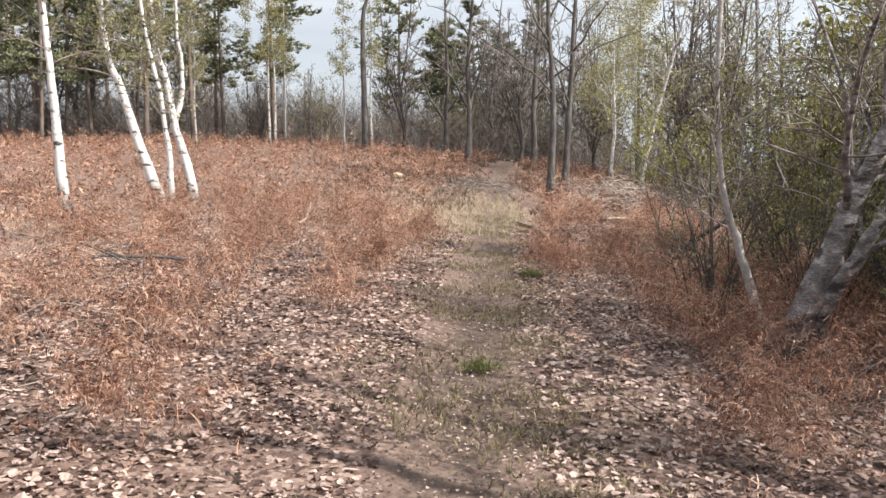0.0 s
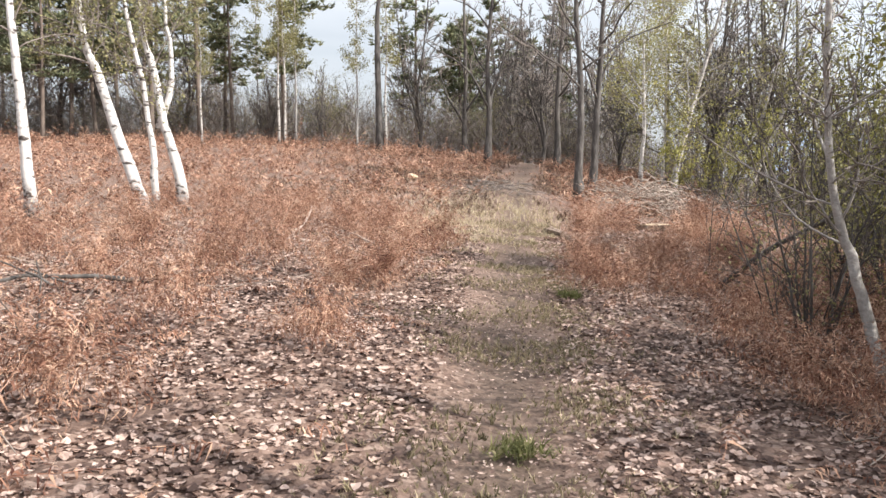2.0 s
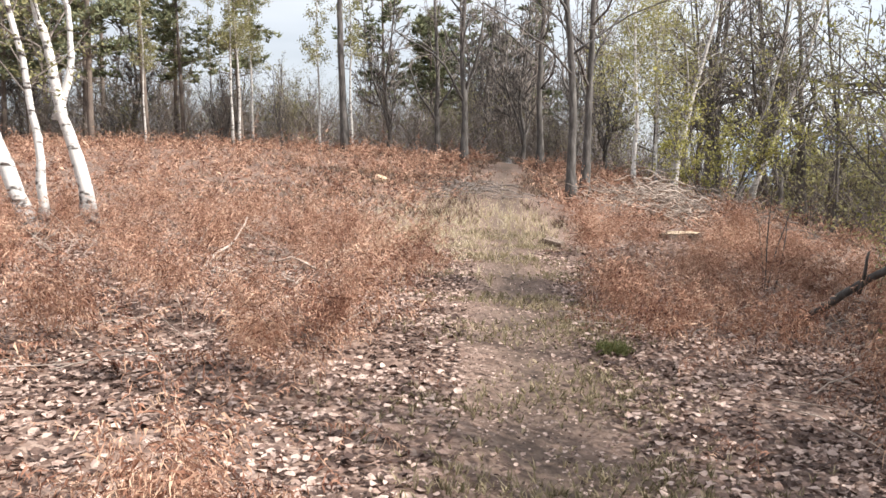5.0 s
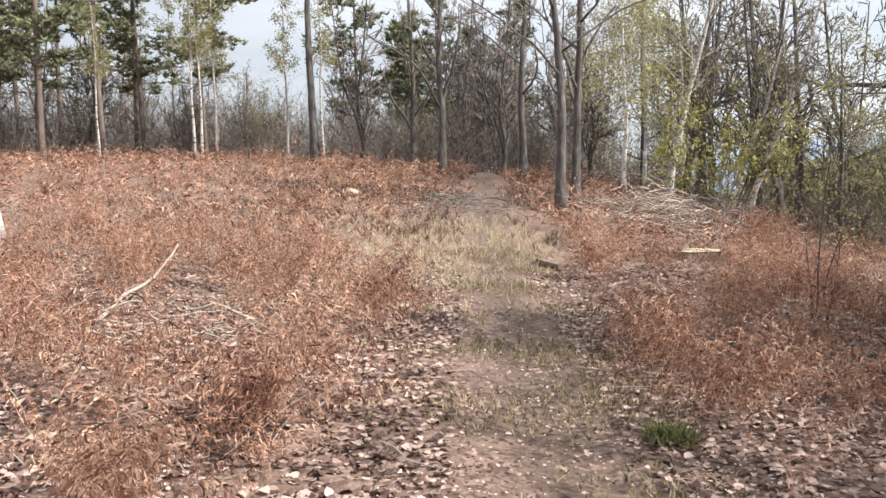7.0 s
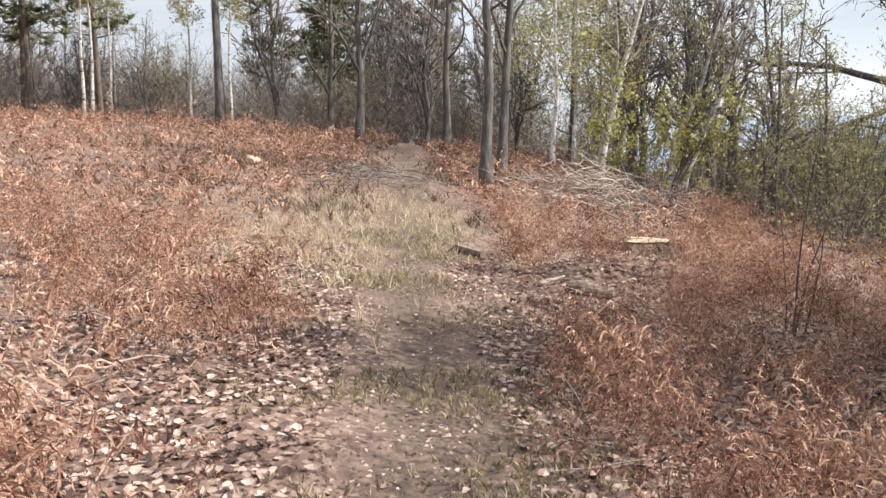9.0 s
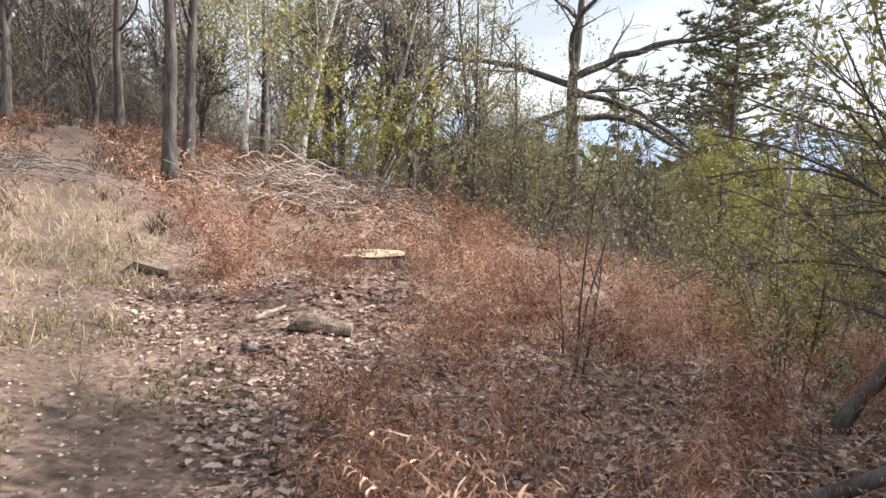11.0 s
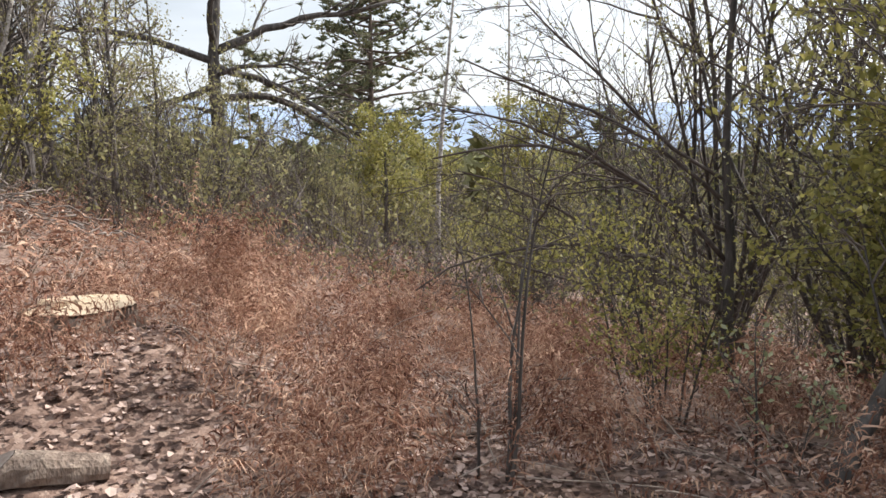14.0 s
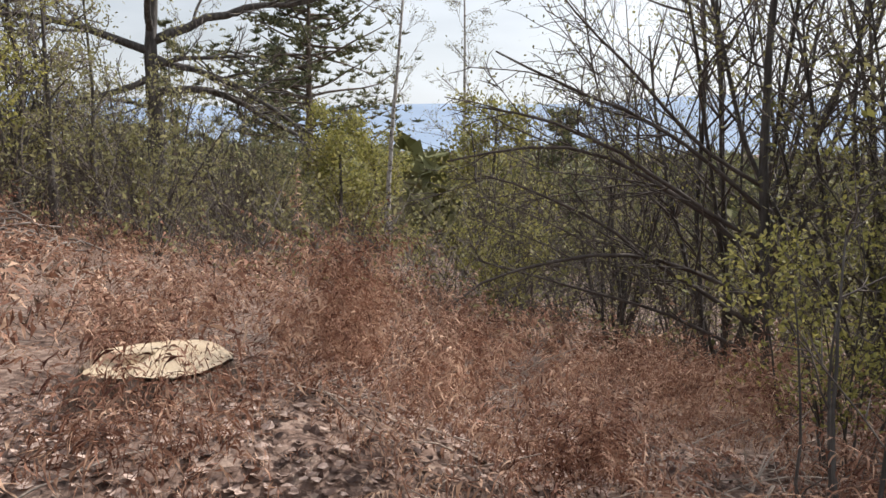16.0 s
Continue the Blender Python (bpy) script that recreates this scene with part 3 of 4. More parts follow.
# thickets mostly out of view, added to shade the ground near the leaning tree
for x, y in ((8.6, 14.4), (9.3, 13.3), (10.5, 13.9), (8.0, 13.5), (9.8, 14.9)):
    put(thicket, x, y, x * 77, 0.85)
for x, y in ((8.3, 14.8), (9.2, 14.5), (10.1, 14.6), (9.9, 13.9), (7.9, 14.2)):
    put(thicket_green, x, y, x * 91, 0.8)


def underwood(name, seed, n, place, h0, h1, r, mat, label, leaf=None, share=0.0):
    """A tangle of thin upright stems, too many to count."""
    rng = np.random.default_rng(seed)
    x, y = place(rng, n)
    z = ground(x, y) - 0.05
    h = rng.uniform(h0, h1, n)
    p = np.stack([x, y, z + rng.uniform(0, 0.6, n) * h], -1)
    q = p + np.stack([rng.normal(0, 0.45, n) * h, rng.normal(0, 0.45, n) * h, h * rng.uniform(0.05, 0.7, n)], -1)
    a = rng.uniform(0, 6.283, n)
    g = Geo()
    v = [p + np.stack([np.cos(a + k) * r, np.sin(a + k) * r, 0 * a], -1) for k in (0, 2.1, 4.2)] + [q]
    i = np.arange(n)[:, None] * 4
    g.add(np.stack(v, 1), np.concatenate([i + np.array(f) for f in ((0, 1, 3), (1, 2, 3), (2, 0, 3))]))
    ob = new(name, g.mesh(name, False))
    ob.data.materials.append(mat)
    tagged(ob, label, "undergrowth", kind="stuff")
    if leaf:
        m = rng.uniform(0, 1, n) < share
        g = Geo()
        leaf_cloud(g, rng, q[m], 3, 0.06, 0.25)
        ob = new("young_leaves", g.mesh("young_leaves", False))
        ob.data.materials.append(leaf)
        tagged(ob, "olive young leaves scattered through the undergrowth", "leaves", kind="stuff")


def slope_places(rng, n):
    y = rng.uniform(5, 50, n)
    x = np.interp(y, [5, 12, 16, 22, 30, 50], [7.0, 9.0, 13.0, 13.5, 10.0, 9.5]) + np.abs(rng.normal(0, 11, n))
    return x, y


def wood_places(rng, n):
    return rng.uniform(-40, 14, n), 47 + np.abs(rng.normal(0, 9, n))


underwood("undergrowth", 191, 14000, slope_places, 0.4, 3.4, 0.01, M_BRUSH, "dense grey tangle of thin stems on the slope", M_OLIVE, 0.45)
underwood("undergrowth", 192, 30000, wood_places, 0.8, 4.4, 0.015, M_TWIG, "grey-brown tangle of thin stems in the wood", M_OLIVE, 0.12)

# -- tall bare trees round the far end of the clearing
OAK_LIMBS = dict(n=13, start=0.22, angle=(25, 55), length=3.8, n2=7, n3=4, rad=0.52, up=0.05, wob=0.16, twig_r=0.008)
OAKS = "tall bare oak with dark grey trunk at the clearing edge"
snag = build_tree("dead_tree", 41, [(0, 0, 0), (-0.05, 0, 5), (0.0, 0, 7), (0.6, 0, 9), (0.7, 0, 13)], 0.17, 0.05, M_OAK, dict(n=6, start=0.5, angle=(40, 75), length=2.6, n2=4, n3=3, up=0.02, rad=0.45), None, "dead standing tree with a forked grey trunk", at=(-3.9, 42.0))
oak_a = build_tree("oak_tree", 42, [(0, 0, 0), (0.08, 0, 2), (-0.05, 0, 4.5), (0.15, 0, 8), (0.4, 0, 15)], 0.18, 0.04, M_OAK, OAK_LIMBS, None, OAKS, at=(1.2, 40.0), group="bare oaks")
oak_b = build_tree("oak_tree", 43, [(0, 0, 0), (0.1, 0, 3), (-0.1, 0, 7), (0.0, 0, 14)], 0.145, 0.04, M_OAK, dict(OAK_LIMBS, start=0.3), None, OAKS, at=(3.75, 28.8), group="bare oaks")
oak_c = build_tree("oak_tree", 44, [(0, 0, 0), (0.1, 0, 3), (0.3, 0, 7), (0.7, 0, 14)], 0.15, 0.04, M_OAK, dict(OAK_LIMBS, start=0.28), None, OAKS, at=(4.55, 31.0), group="bare oaks")
put(oak_a, 0.2, 47, 120, 0.95)
put(oak_b, 4.4, 40, 200, 1.1)
# forked birches leaning over the slope
build_tree("birch", 51, [(0, 0, 0), (0.1, 0, 1.2), (0.5, 0, 3), (1.2, 0, 5.5), (2.2, 0, 9.5)], 0.16, 0.03, M_MIDBIRCH, dict(BIRCH_LIMBS, n=20, length=2.4, leaves=2), M_OLIVE, "leaning birch with pale flaking bark above brushwood", at=(7.9, 33.0))
build_tree("birch", 52, [(0, 0, 0), (0.3, 0, 1.2), (1.0, 0, 3.0), (1.9, 0, 5.5), (3.2, 0, 10)], 0.15, 0.03, M_MIDBIRCH, dict(BIRCH_LIMBS, n=20, length=2.6, leaves=2), M_OLIVE, "birch with two stems leaning over the valley", at=(11.0, 34.6),
           stems=[([(-0.2, 0.3, 0), (0.0, 0.3, 2), (0.8, 0.3, 4), (1.6, 0.3, 7.5)], 0.12, 0.03)])
oak_e = build_tree("oak_tree", 53, [(0, 0, 0), (0.0, 0, 3), (0.1, 0, 5), (0.6, 0, 11)], 0.25, 0.05, M_OAK, dict(OAK_LIMBS, start=0.35, length=4.2, n=14, wob=0.2), None, "bare spreading oak above the slope", at=(11.6, 40.5), group="bare oaks")
put(oak_e, 14.2, 37.5, 100, 0.9)
birch_green = build_tree("birch", 54, [(0, 0, 0), (0.1, 0, 3), (0.0, 0, 6), (0.1, 0, 9.0)], 0.09, 0.02, M_BIRCH, dict(BIRCH_LIMBS, n=30, start=0.18, length=3.2, n2=6, n3=5, leaves=3, leaf_size=0.05, spread=0.22, up=-0.03), M_BIRCHLEAF, "birch in fresh yellow-green leaf", at=(7.4, 36.5), group="leafing birches")
put(birch_green, 9.2, 40.0, 60, 1.05)
# the wide oak on the slope
RIGHT = np.array([0.76, -0.65, 0.0])
build_tree("oak_tree", 55, [(0, 0, 0), (0.1, 0, 3), (-0.05, 0, 5.5), (0.1, 0, 8), (0.4, 0, 13)], 0.36, 0.1, M_OAK, dict(n=7, start=0.5, angle=(55, 95), length=5.5, shape=0.4, n2=9, n3=6, wob=0.17, up=0.02, flat=0.4, rad=0.5, seg=10, len2=0.42, twig_r=0.012), None, "large old oak with wide crooked dark limbs", at=(20.2, 37.4), group="bare oaks",
           main=[(0.585, RIGHT + (0, 0, 0.25), 6.5, 0.17, 0.03), (0.55, (-0.8, 0.5, 0.1), 7.5, 0.14, 0.0), (0.535, RIGHT + (0.2, 0.1, -0.2), 7.0, 0.13, 0.02), (0.42, RIGHT + (0, 0, 0.25), 6.0, 0.15, -0.1),
                 (0.47, (-0.75, 0.65, -0.25), 5.5, 0.12, -0.03), (0.62, (-0.5, -0.6, 0.6), 5.0, 0.13, 0.03), (0.5, (0.3, -0.9, 0.1), 4.0, 0.09, -0.04), (0.38, (0.5, 0.8, 0.1), 5.0, 0.1, -0.03)])

# -- far woods: pines and thin birches to the north-west, mixed bare trees to the north
pine_a = build_pine("pine_tree", 61, 15.5, 0.15, 0.34, 3.0, "tall pine with bare lower trunk and dark tufted crown", at=(-13.5, 45.0), group="pine wood")
pine_b = build_pine("pine_tree", 62, 13.0, 0.13, 0.26, 2.7, "tall pine with bare lower trunk and dark tufted crown", at=(-9.5, 47.0), group="pine wood")
pine_c = build_pine("pine_tree", 63, 9.0, 0.14, 0.12, 2.9, "young bushy dark green pine", at=(0.5, 56.0), group="pine wood", dense=1.5)
thin_birch = build_tree("birch", 64, [(0, 0, 0), (0.1, 0, 3), (0.0, 0, 6), (0.2, 0, 10)], 0.065, 0.015, M_MIDBIRCH, dict(BIRCH_LIMBS, n=18, start=0.4, length=1.3, n2=5, n3=4, leaves=3, leaf_size=0.05, spread=0.12), M_OLIVE, "slender young birch at the wood's edge", at=(-8.5, 42.0), group="birches at the wood edge", split=False)
bare_far = build_tree("bare_tree", 65, [(0, 0, 0), (0.15, 0, 1.6), (-0.1, 0.2, 3.4), (0.25, 0.1, 6), (0.6, 0, 10)], 0.13, 0.03, M_OAK, dict(n=18, start=0.18, angle=(25, 60), length=3.0, n2=7, n3=5, up=0.05, twig_r=0.016), None, "bare greyish tree in the far wood", at=(3.0, 52.0), group="far bare trees", split=False, stems=[([(0.1, 0, 1.2), (-0.3, 0.2, 2.6), (-0.9, 0.3, 4.6), (-1.3, 0.2, 8.5)], 0.09, 0.02)])
for k in range(26):
    x, y = rs.uniform(-36, -8), rs.uniform(41, 68)
    if not sky_gap(x, y):
        put((pine_a, pine_b)[k % 2], x, y, rs.uniform(0, 360), rs.uniform(0.75, 1.15))
for k in range(5):
    put((pine_b, pine_c)[k % 2], -2.5 + 2.2 * k + rs.uniform(-0.5, 0.5), rs.uniform(54, 66), rs.uniform(0, 360), rs.uniform(0.8, 1.05))
for k in range(8):
    put(thin_birch, rs.uniform(-13, -3.5), rs.uniform(40, 50), rs.uniform(0, 360), rs.uniform(0.7, 1.05))
for k in range(22):
    x, y = rs.uniform(-34, -3), rs.uniform(44, 72)
    put(bare_far, x, y, rs.uniform(0, 360), 0.42 if sky_gap(x, y) else rs.uniform(0.6, 1.1))
for k in range(21):
    put(bare_far, rs.uniform(-3, 14), rs.uniform(46, 66), rs.uniform(0, 360), rs.uniform(0.75, 1.1))
# slim bare trees and thickets, mostly out of view, added to shade the ground
shade_tree = build_tree("bare_tree", 66, [(0, 0, 0), (0.1, 0, 2.5), (0.0, 0, 4.5), (0.2, 0, 9)], 0.1, 0.02, M_OAK, dict(n=18, start=0.25, angle=(25, 60), length=2.4, n2=7, n3=8, up=0.05, twig_r=0.006, leaves=1, leaf_size=0.02), M_OLIVE, "slim bare tree added for shade, with opening buds", at=(9.0, 9.0), group="trees on the slope", split=False)
for x, y, k in ((9.7, 11.4, 0.95), (10.8, 13.4, 1.0), (12.0, 11.6, 1.1), (9.0, 6.4, 1.0), (11.6, 14.6, 1.0), (13.2, 13.8, 1.0)):
    put(shade_tree, x, y, x * 50, k)
for x, y, k in ((6.2, 5.4, 0.8), (7.4, 6.8, 0.95), (6.9, 4.2, 0.9), (5.1, 7.7, 0.6), (6.4, 8.2, 0.85)):
    put(thicket, x, y, x * 40, k)
# unseen trees beside the start, added so their shadows fall over the litter
put(oak_b, 5.6, 2.2, 40, 0.9)
put(oak_e, 6.6, 2.7, 100, 0.8)
put(oak_c, 8.2, 4.4, 200, 0.75)
put(shade_tree, 10.4, 1.0, 200, 1.0)

# -- the valley side
fir = build_pine("pine_tree", 71, 15.0, 0.26, 0.2, 5.6, "tall dark conifer standing on the valley side", at=(33, 41), dense=3.2, group="valley conifers")
put(pine_a, 46, 54, 40, 0.9)
put(pine_b, 40, 49, 140, 0.95)
put(pine_a, 38, 55, 200, 0.85)
put(pine_c, 31.0, 27.5, 10, 0.85)
put(pine_c, 36.0, 24.0, 80, 0.8)
willow = build_tree("willow", 72, [(0, 0, 0), (0.2, 0, 2), (0.1, 0, 4), (0.3, 0, 6.2)], 0.13, 0.03, M_OAK, dict(n=26, start=0.12, angle=(35, 80), length=2.4, n2=6, n3=5, leaves=3, leaf_size=0.07, spread=0.2, up=0.01), M_SPRING, "leafing yellow-green willow on the valley side", at=(24.9, 27.8), group="valley trees", split=False)
put(willow, 22.0, 31.5, 50, 0.8)
put(willow, 28.0, 34.0, 150, 0.85)
tall_birch = build_tree("birch", 73, [(0, 0, 0), (0.2, 0, 4), (0.8, 0, 8), (1.6, 0, 13)], 0.13, 0.03, M_MIDBIRCH, dict(BIRCH_LIMBS, n=16, length=2.2, leaves=1, leaf_size=0.04), M_OLIVE, "tall thin birch with few yellowing leaves", at=(27.0, 33.0), group="valley trees")
put(tall_birch, 26.2, 29.4, 30, 0.85)
green_far = build_tree("leafing_tree", 80, [(0, 0, 0), (0.1, 0, 3), (0.0, 0, 5), (0.2, 0, 9)], 0.14, 0.03, M_OAK, dict(n=16, start=0.15, angle=(25, 60), length=3.0, n2=5, n3=4, leaves=2, leaf_size=0.065, spread=0.3, twig_r=0.014), M_OLIVE, "olive-green leafing tree in the valley", at=(44, 30), group="valley trees", split=False)
for x, y, k in ((12.4, 35.5, 1.1), (15.2, 37.0, 1.0), (13.8, 40.0, 1.15), (11.2, 38.5, 1.1)):
    put(bare_far, x, y, x * 60, k)
put(green_far, 13.6, 33.5, 70, 0.75)
put(green_far, 16.4, 35.5, 170, 0.75)
for k in range(24):
    x, y = rs.uniform(9, 30), rs.uniform(38, 58)
    low = math.atan2(x - 1.3, y - 16) > radians(27)
    put((bare_far, green_far)[k % 2], x, y, rs.uniform(0, 360), rs.uniform(0.45, 0.6) if low else rs.uniform(0.9, 1.25))
for k in range(36):
    a, d = radians(rs.uniform(40, 120)), rs.uniform(36, 90)
    put((bare_far, green_far, green_far, pine_b)[k % 4], 1.3 + d * math.sin(a), 17 + d * math.cos(a), rs.uniform(0, 360), rs.uniform(0.55, 0.95))


def far_woods():
    """Woods on the valley floor, too many to count."""
    rng = np.random.default_rng(90)
    n = 3200
    a, d = np.radians(rng.uniform(25, 140, n)), 80 * np.exp(rng.uniform(0, 2.2, n))
    x, y = 1.3 + d * np.sin(a), 17 + d * np.cos(a)
    m = 26
    h = rng.uniform(5, 11, n)
    u = rng.normal(0, 1, (n, m, 3))
    u /= np.linalg.norm(u, axis=2)[:, :, None]
    u *= rng.uniform(0.5, 1.0, (n, m))[:, :, None]
    c = np.stack([x, y, ground(x, y) + h * 0.6], -1)[:, None] + u * np.stack([h * 0.38, h * 0.38, h * 0.5], -1)[:, None]
    c = c.reshape(-1, 3)
    s = np.repeat(h * 0.12, m)[:, None]
    p, q, r = (rng.normal(0, 1, (len(c), 3)) * s for _ in range(3))
    g = Geo()
    g.add(np.stack([c + p, c + q, c + r], 1), np.arange(3 * len(c)).reshape(-1, 3))
    ob = new("far_woods", g.mesh("far_woods", False))
    ob.data.materials.append(M_PLAIN)
    tagged(ob, "olive and brown woods covering the valley", "woods", kind="stuff")


far_woods()
# willow copies out of view, added for the shade of their crowns by the path
for x, y, k in ((7.2, 13.4, 0.95), (7.6, 5.4, 0.85), (8.8, 8.4, 0.9)):
    put(willow, x, y, x * 70, k)
# coppiced dark stems
coppice = build_shrub("coppiced_tree", 74, (16.6, 19.2), 16, 11.0, 0.5, M_SPRING, "dark many-stemmed coppice with sparse young leaves", 1, 0.035, 0.05, n=16, category="tree", split=True, fine=8)
build_shrub("coppiced_tree", 75, (15.2, 16.7), 14, 10.5, 0.4, M_OLIVE, "dark many-stemmed coppice with sparse young leaves", 1, 0.03, 0.05, n=16, category="tree", split=True, fine=8)
# of these copies, the first and last are unseen, added to shade the slope
put(coppice, 13.6, 14.7, 250, 0.8)
put(coppice, 17.8, 21.6, 40, 0.65)
put(coppice, 14.0, 11.5, 80, 1.0)
LEFT = np.array([-0.47, 0.88, 0.0])
build_tree("arching_tree", 81, [(0, 0, 0), (0.1, 0, 2), (0.0, 0.1, 4), (0.2, 0, 8.5)], 0.12, 0.03, M_OAK, dict(n=8, start=0.3, angle=(30, 60), length=3.0, n2=10, n3=6, wob=0.09, up=0.0, seg=9, len2=0.4, ang2=32, twig_r=0.006, leaves=1, leaf_size=0.03), M_OLIVE, "bare tree with long arching branches over the slope", at=(13.2, 18.2), limb_mat=M_BRUSH, twig_mat=M_BRUSH,
           main=[(0.08, LEFT + (0, 0, 0.5), 4.2, 0.035, -0.05), (0.14, LEFT + (0.1, 0, 0.7), 4.6, 0.04, -0.06), (0.2, LEFT + (-0.1, 0, 0.75), 5.0, 0.04, -0.06),
                 (0.27, LEFT + (0.1, 0, 0.8), 5.0, 0.045, -0.06), (0.35, LEFT + (-0.2, 0, 0.6), 4.6, 0.04, -0.05), (0.43, LEFT + (0, -0.2, 0.7), 4.5, 0.04, -0.05), (0.5, LEFT + (0.2, 0, 0.6), 4.0, 0.035, -0.04)])
# leaning tree and leafy saplings near the path's end
build_tree("leaning_tree", 76, [(0, 0, 0), (0.25, -0.2, 0.5), (0.6, -0.4, 1.25), (0.95, -0.65, 2.1), (1.3, -0.8, 4.0)], 0.06, 0.025, M_OAK, dict(n=14, start=0.3, angle=(30, 70), length=1.6, n2=5, n3=4, leaves=2, leaf_size=0.03), M_SPRING, "dark leaning tree with small fresh leaves", at=(5.8, 15.6))
build_shrub("leafy_sapling", 77, (7.0, 17.0), 9, 2.0, 0.3, M_SPRING, "sapling with bright yellow-green leaves", 4, 0.021, 0.01, n=8, category="sapling", split=True)
build_shrub("leafy_sapling", 78, (5.75, 15.8), 2, 1.25, 0.15, M_PALELEAF, "slim sapling with pale unfolding leaves", 2, 0.022, 0.007, n=6, category="sapling", split=True)
build_shrub("bare_sapling", 79, (4.35, 16.85), 4, 1.9, 0.25, None, "thin bare brown sapling in the bracken", r=0.011, n=3, category="sapling", split=True)


# ---- ground cover ----
def noise2(x, y, s, k):
    """Cheap smooth patchiness in 0..1."""
    r = np.random.default_rng(k)
    out = np.zeros_like(x)
    for i in range(7):
        a, f, ph = r.uniform(0, 6.283), s * r.uniform(0.6, 2.2), r.uniform(0, 6.283)
        out += np.sin(f * (x * math.cos(a) + y * math.sin(a)) + ph)
    return 0.5 + out / 7


def bracken_cover(x, y):
    off = x - path_x(y)
    n = noise2(x, y, 1.5, 1)
    left = np.clip((-off - np.interp(y, [0, 6, 12, 15, 20, 26, 30, 40], [2.4, 2.4, 1.9, 1.3, 1.3, 1.2, 0.7, 0.4])) / 1.2, 0, 1)
    left *= np.interp(y, [0, 10, 13, 16], [0.75, 0.75, 0.9, 1.0])
    right = np.clip((off - np.interp(y, [0, 5, 8, 12, 15, 22, 28, 40], [1.6, 1.5, 2.2, 1.6, 0.8, 1.2, 0.7, 0.4])) / 0.8, 0, 1)
    right *= np.interp(y, [0, 7, 9, 12, 15, 19, 23], [0.95, 0.95, 0.5, 0.85, 0.85, 0.9, 1.0])
    c = np.maximum(left, right)
    c = np.maximum(c, 1.3 * np.exp(-((x + 1.9) / 1.1) ** 2 - ((y - 12.1) / 0.7) ** 2))
    c = np.maximum(c, 1.2 * np.exp(-((x - 2.3) / 0.8) ** 2 - ((y - 13.6) / 0.9) ** 2))
    clear = np.exp(-(((x - 2.9) / 0.9) ** 2 + ((y - 18.6) / 0.8) ** 2)) + np.exp(-(((x + 1.5) / 1.3) ** 2 + ((y - 13.6) / 0.9) ** 2)) + np.exp(-(((x - 4.1) / 0.55) ** 2 + ((y - 19.85) / 0.55) ** 2))
    c = c * np.clip((n - 0.40 + 0.16 * c) / 0.2, 0.08, 1) - 1.1 * clear
    c[(y > 46) | (x > 22)] *= 0.4
    return np.clip(c, 0, 1)


def frond(rng, pairs, teeth, length, rise, droop, wide):
    """One dead frond: an arching stalk with two combs of curled, drooping side leaves, each ragged with small teeth."""
    n = pairs + 3
    b = wander(rng, (0, 0, 0), (1, rng.normal(0, 0.2), rise), length, n, 0.06, droop)
    b[:, 2] = np.maximum(b[:, 2], 0.015 + 0.01 * np.arange(n + 1) / n)
    v, f = [], []
    w = 0.004
    for i in range(0, n, 2):
        k = len(v)
        v += [b[i] + (0, w, 0), b[i] - (0, w, 0), b[min(i + 2, n)]]
        f.append((k, k + 1, k + 2))
    for i in range(3, n):
        s = (i - 2) / (n - 2)
        t = b[i + 1] - b[i]
        t /= np.linalg.norm(t)
        for side in (-1, 1):
            if rng.uniform() < 0.14:
                continue
            reach = length * 0.21 * (1.12 - s) * rng.uniform(0.5, 1.2)
            d = np.array([0.0, side * 1.0, rng.uniform(-0.9, 0.35)]) + t * rng.uniform(0.1, 0.7)
            line = wander(rng, b[i], d, reach, teeth + 1, 0.22, -0.26)
            k = len(v)
            for j in range(teeth + 2):
                way = t + rng.normal(0, 0.35, 3)
                v.append(line[j] + way * wide * (1.0 - 0.8 * j / (teeth + 1)) * (1 if j % 2 else -1) * rng.uniform(0.5, 1.3))
            f += [(k + j, k + j + 1, k + j + 2) for j in range(teeth)]
    return np.array(v), np.array(f)


def scatter(geo, rng, shapes, x, y, lift, scale, tilt=0.0):
    """Copies of the shapes at the places, each turned and sized by chance."""
    which = rng.integers(0, len(shapes), len(x))
    z = ground(x, y) + lift
    for i, (v, f) in enumerate(shapes):
        m = which == i
        n = int(m.sum())
        if not n:
            continue
        a = rng.uniform(0, 6.283, n)
        ca, sa = np.cos(a)[:, None], np.sin(a)[:, None]
        s = scale[m][:, None]
        p, q, r = v[:, 0][None] * s, v[:, 1][None] * s, v[:, 2][None] * s
        if tilt:
            th = rng.normal(0, tilt, n)[:, None]
            q, r = q * np.cos(th) - r * np.sin(th), q * np.sin(th) + r * np.cos(th)
        V = np.stack([p * ca - q * sa + x[m][:, None], p * sa + q * ca + y[m][:, None], r + z[m][:, None]], -1)
        F = f[None] + (np.arange(n) * len(v))[:, None, None]
        geo.add(V.reshape(-1, 3), F.reshape(-1, f.shape[1]))


def places(rng, n, x0, x1, y0, y1, keep):
    x, y = rng.uniform(x0, x1, n), rng.uniform(y0, y1, n)
    k = rng.uniform(0, 1, n) < keep(x, y)
    return x[k], y[k]


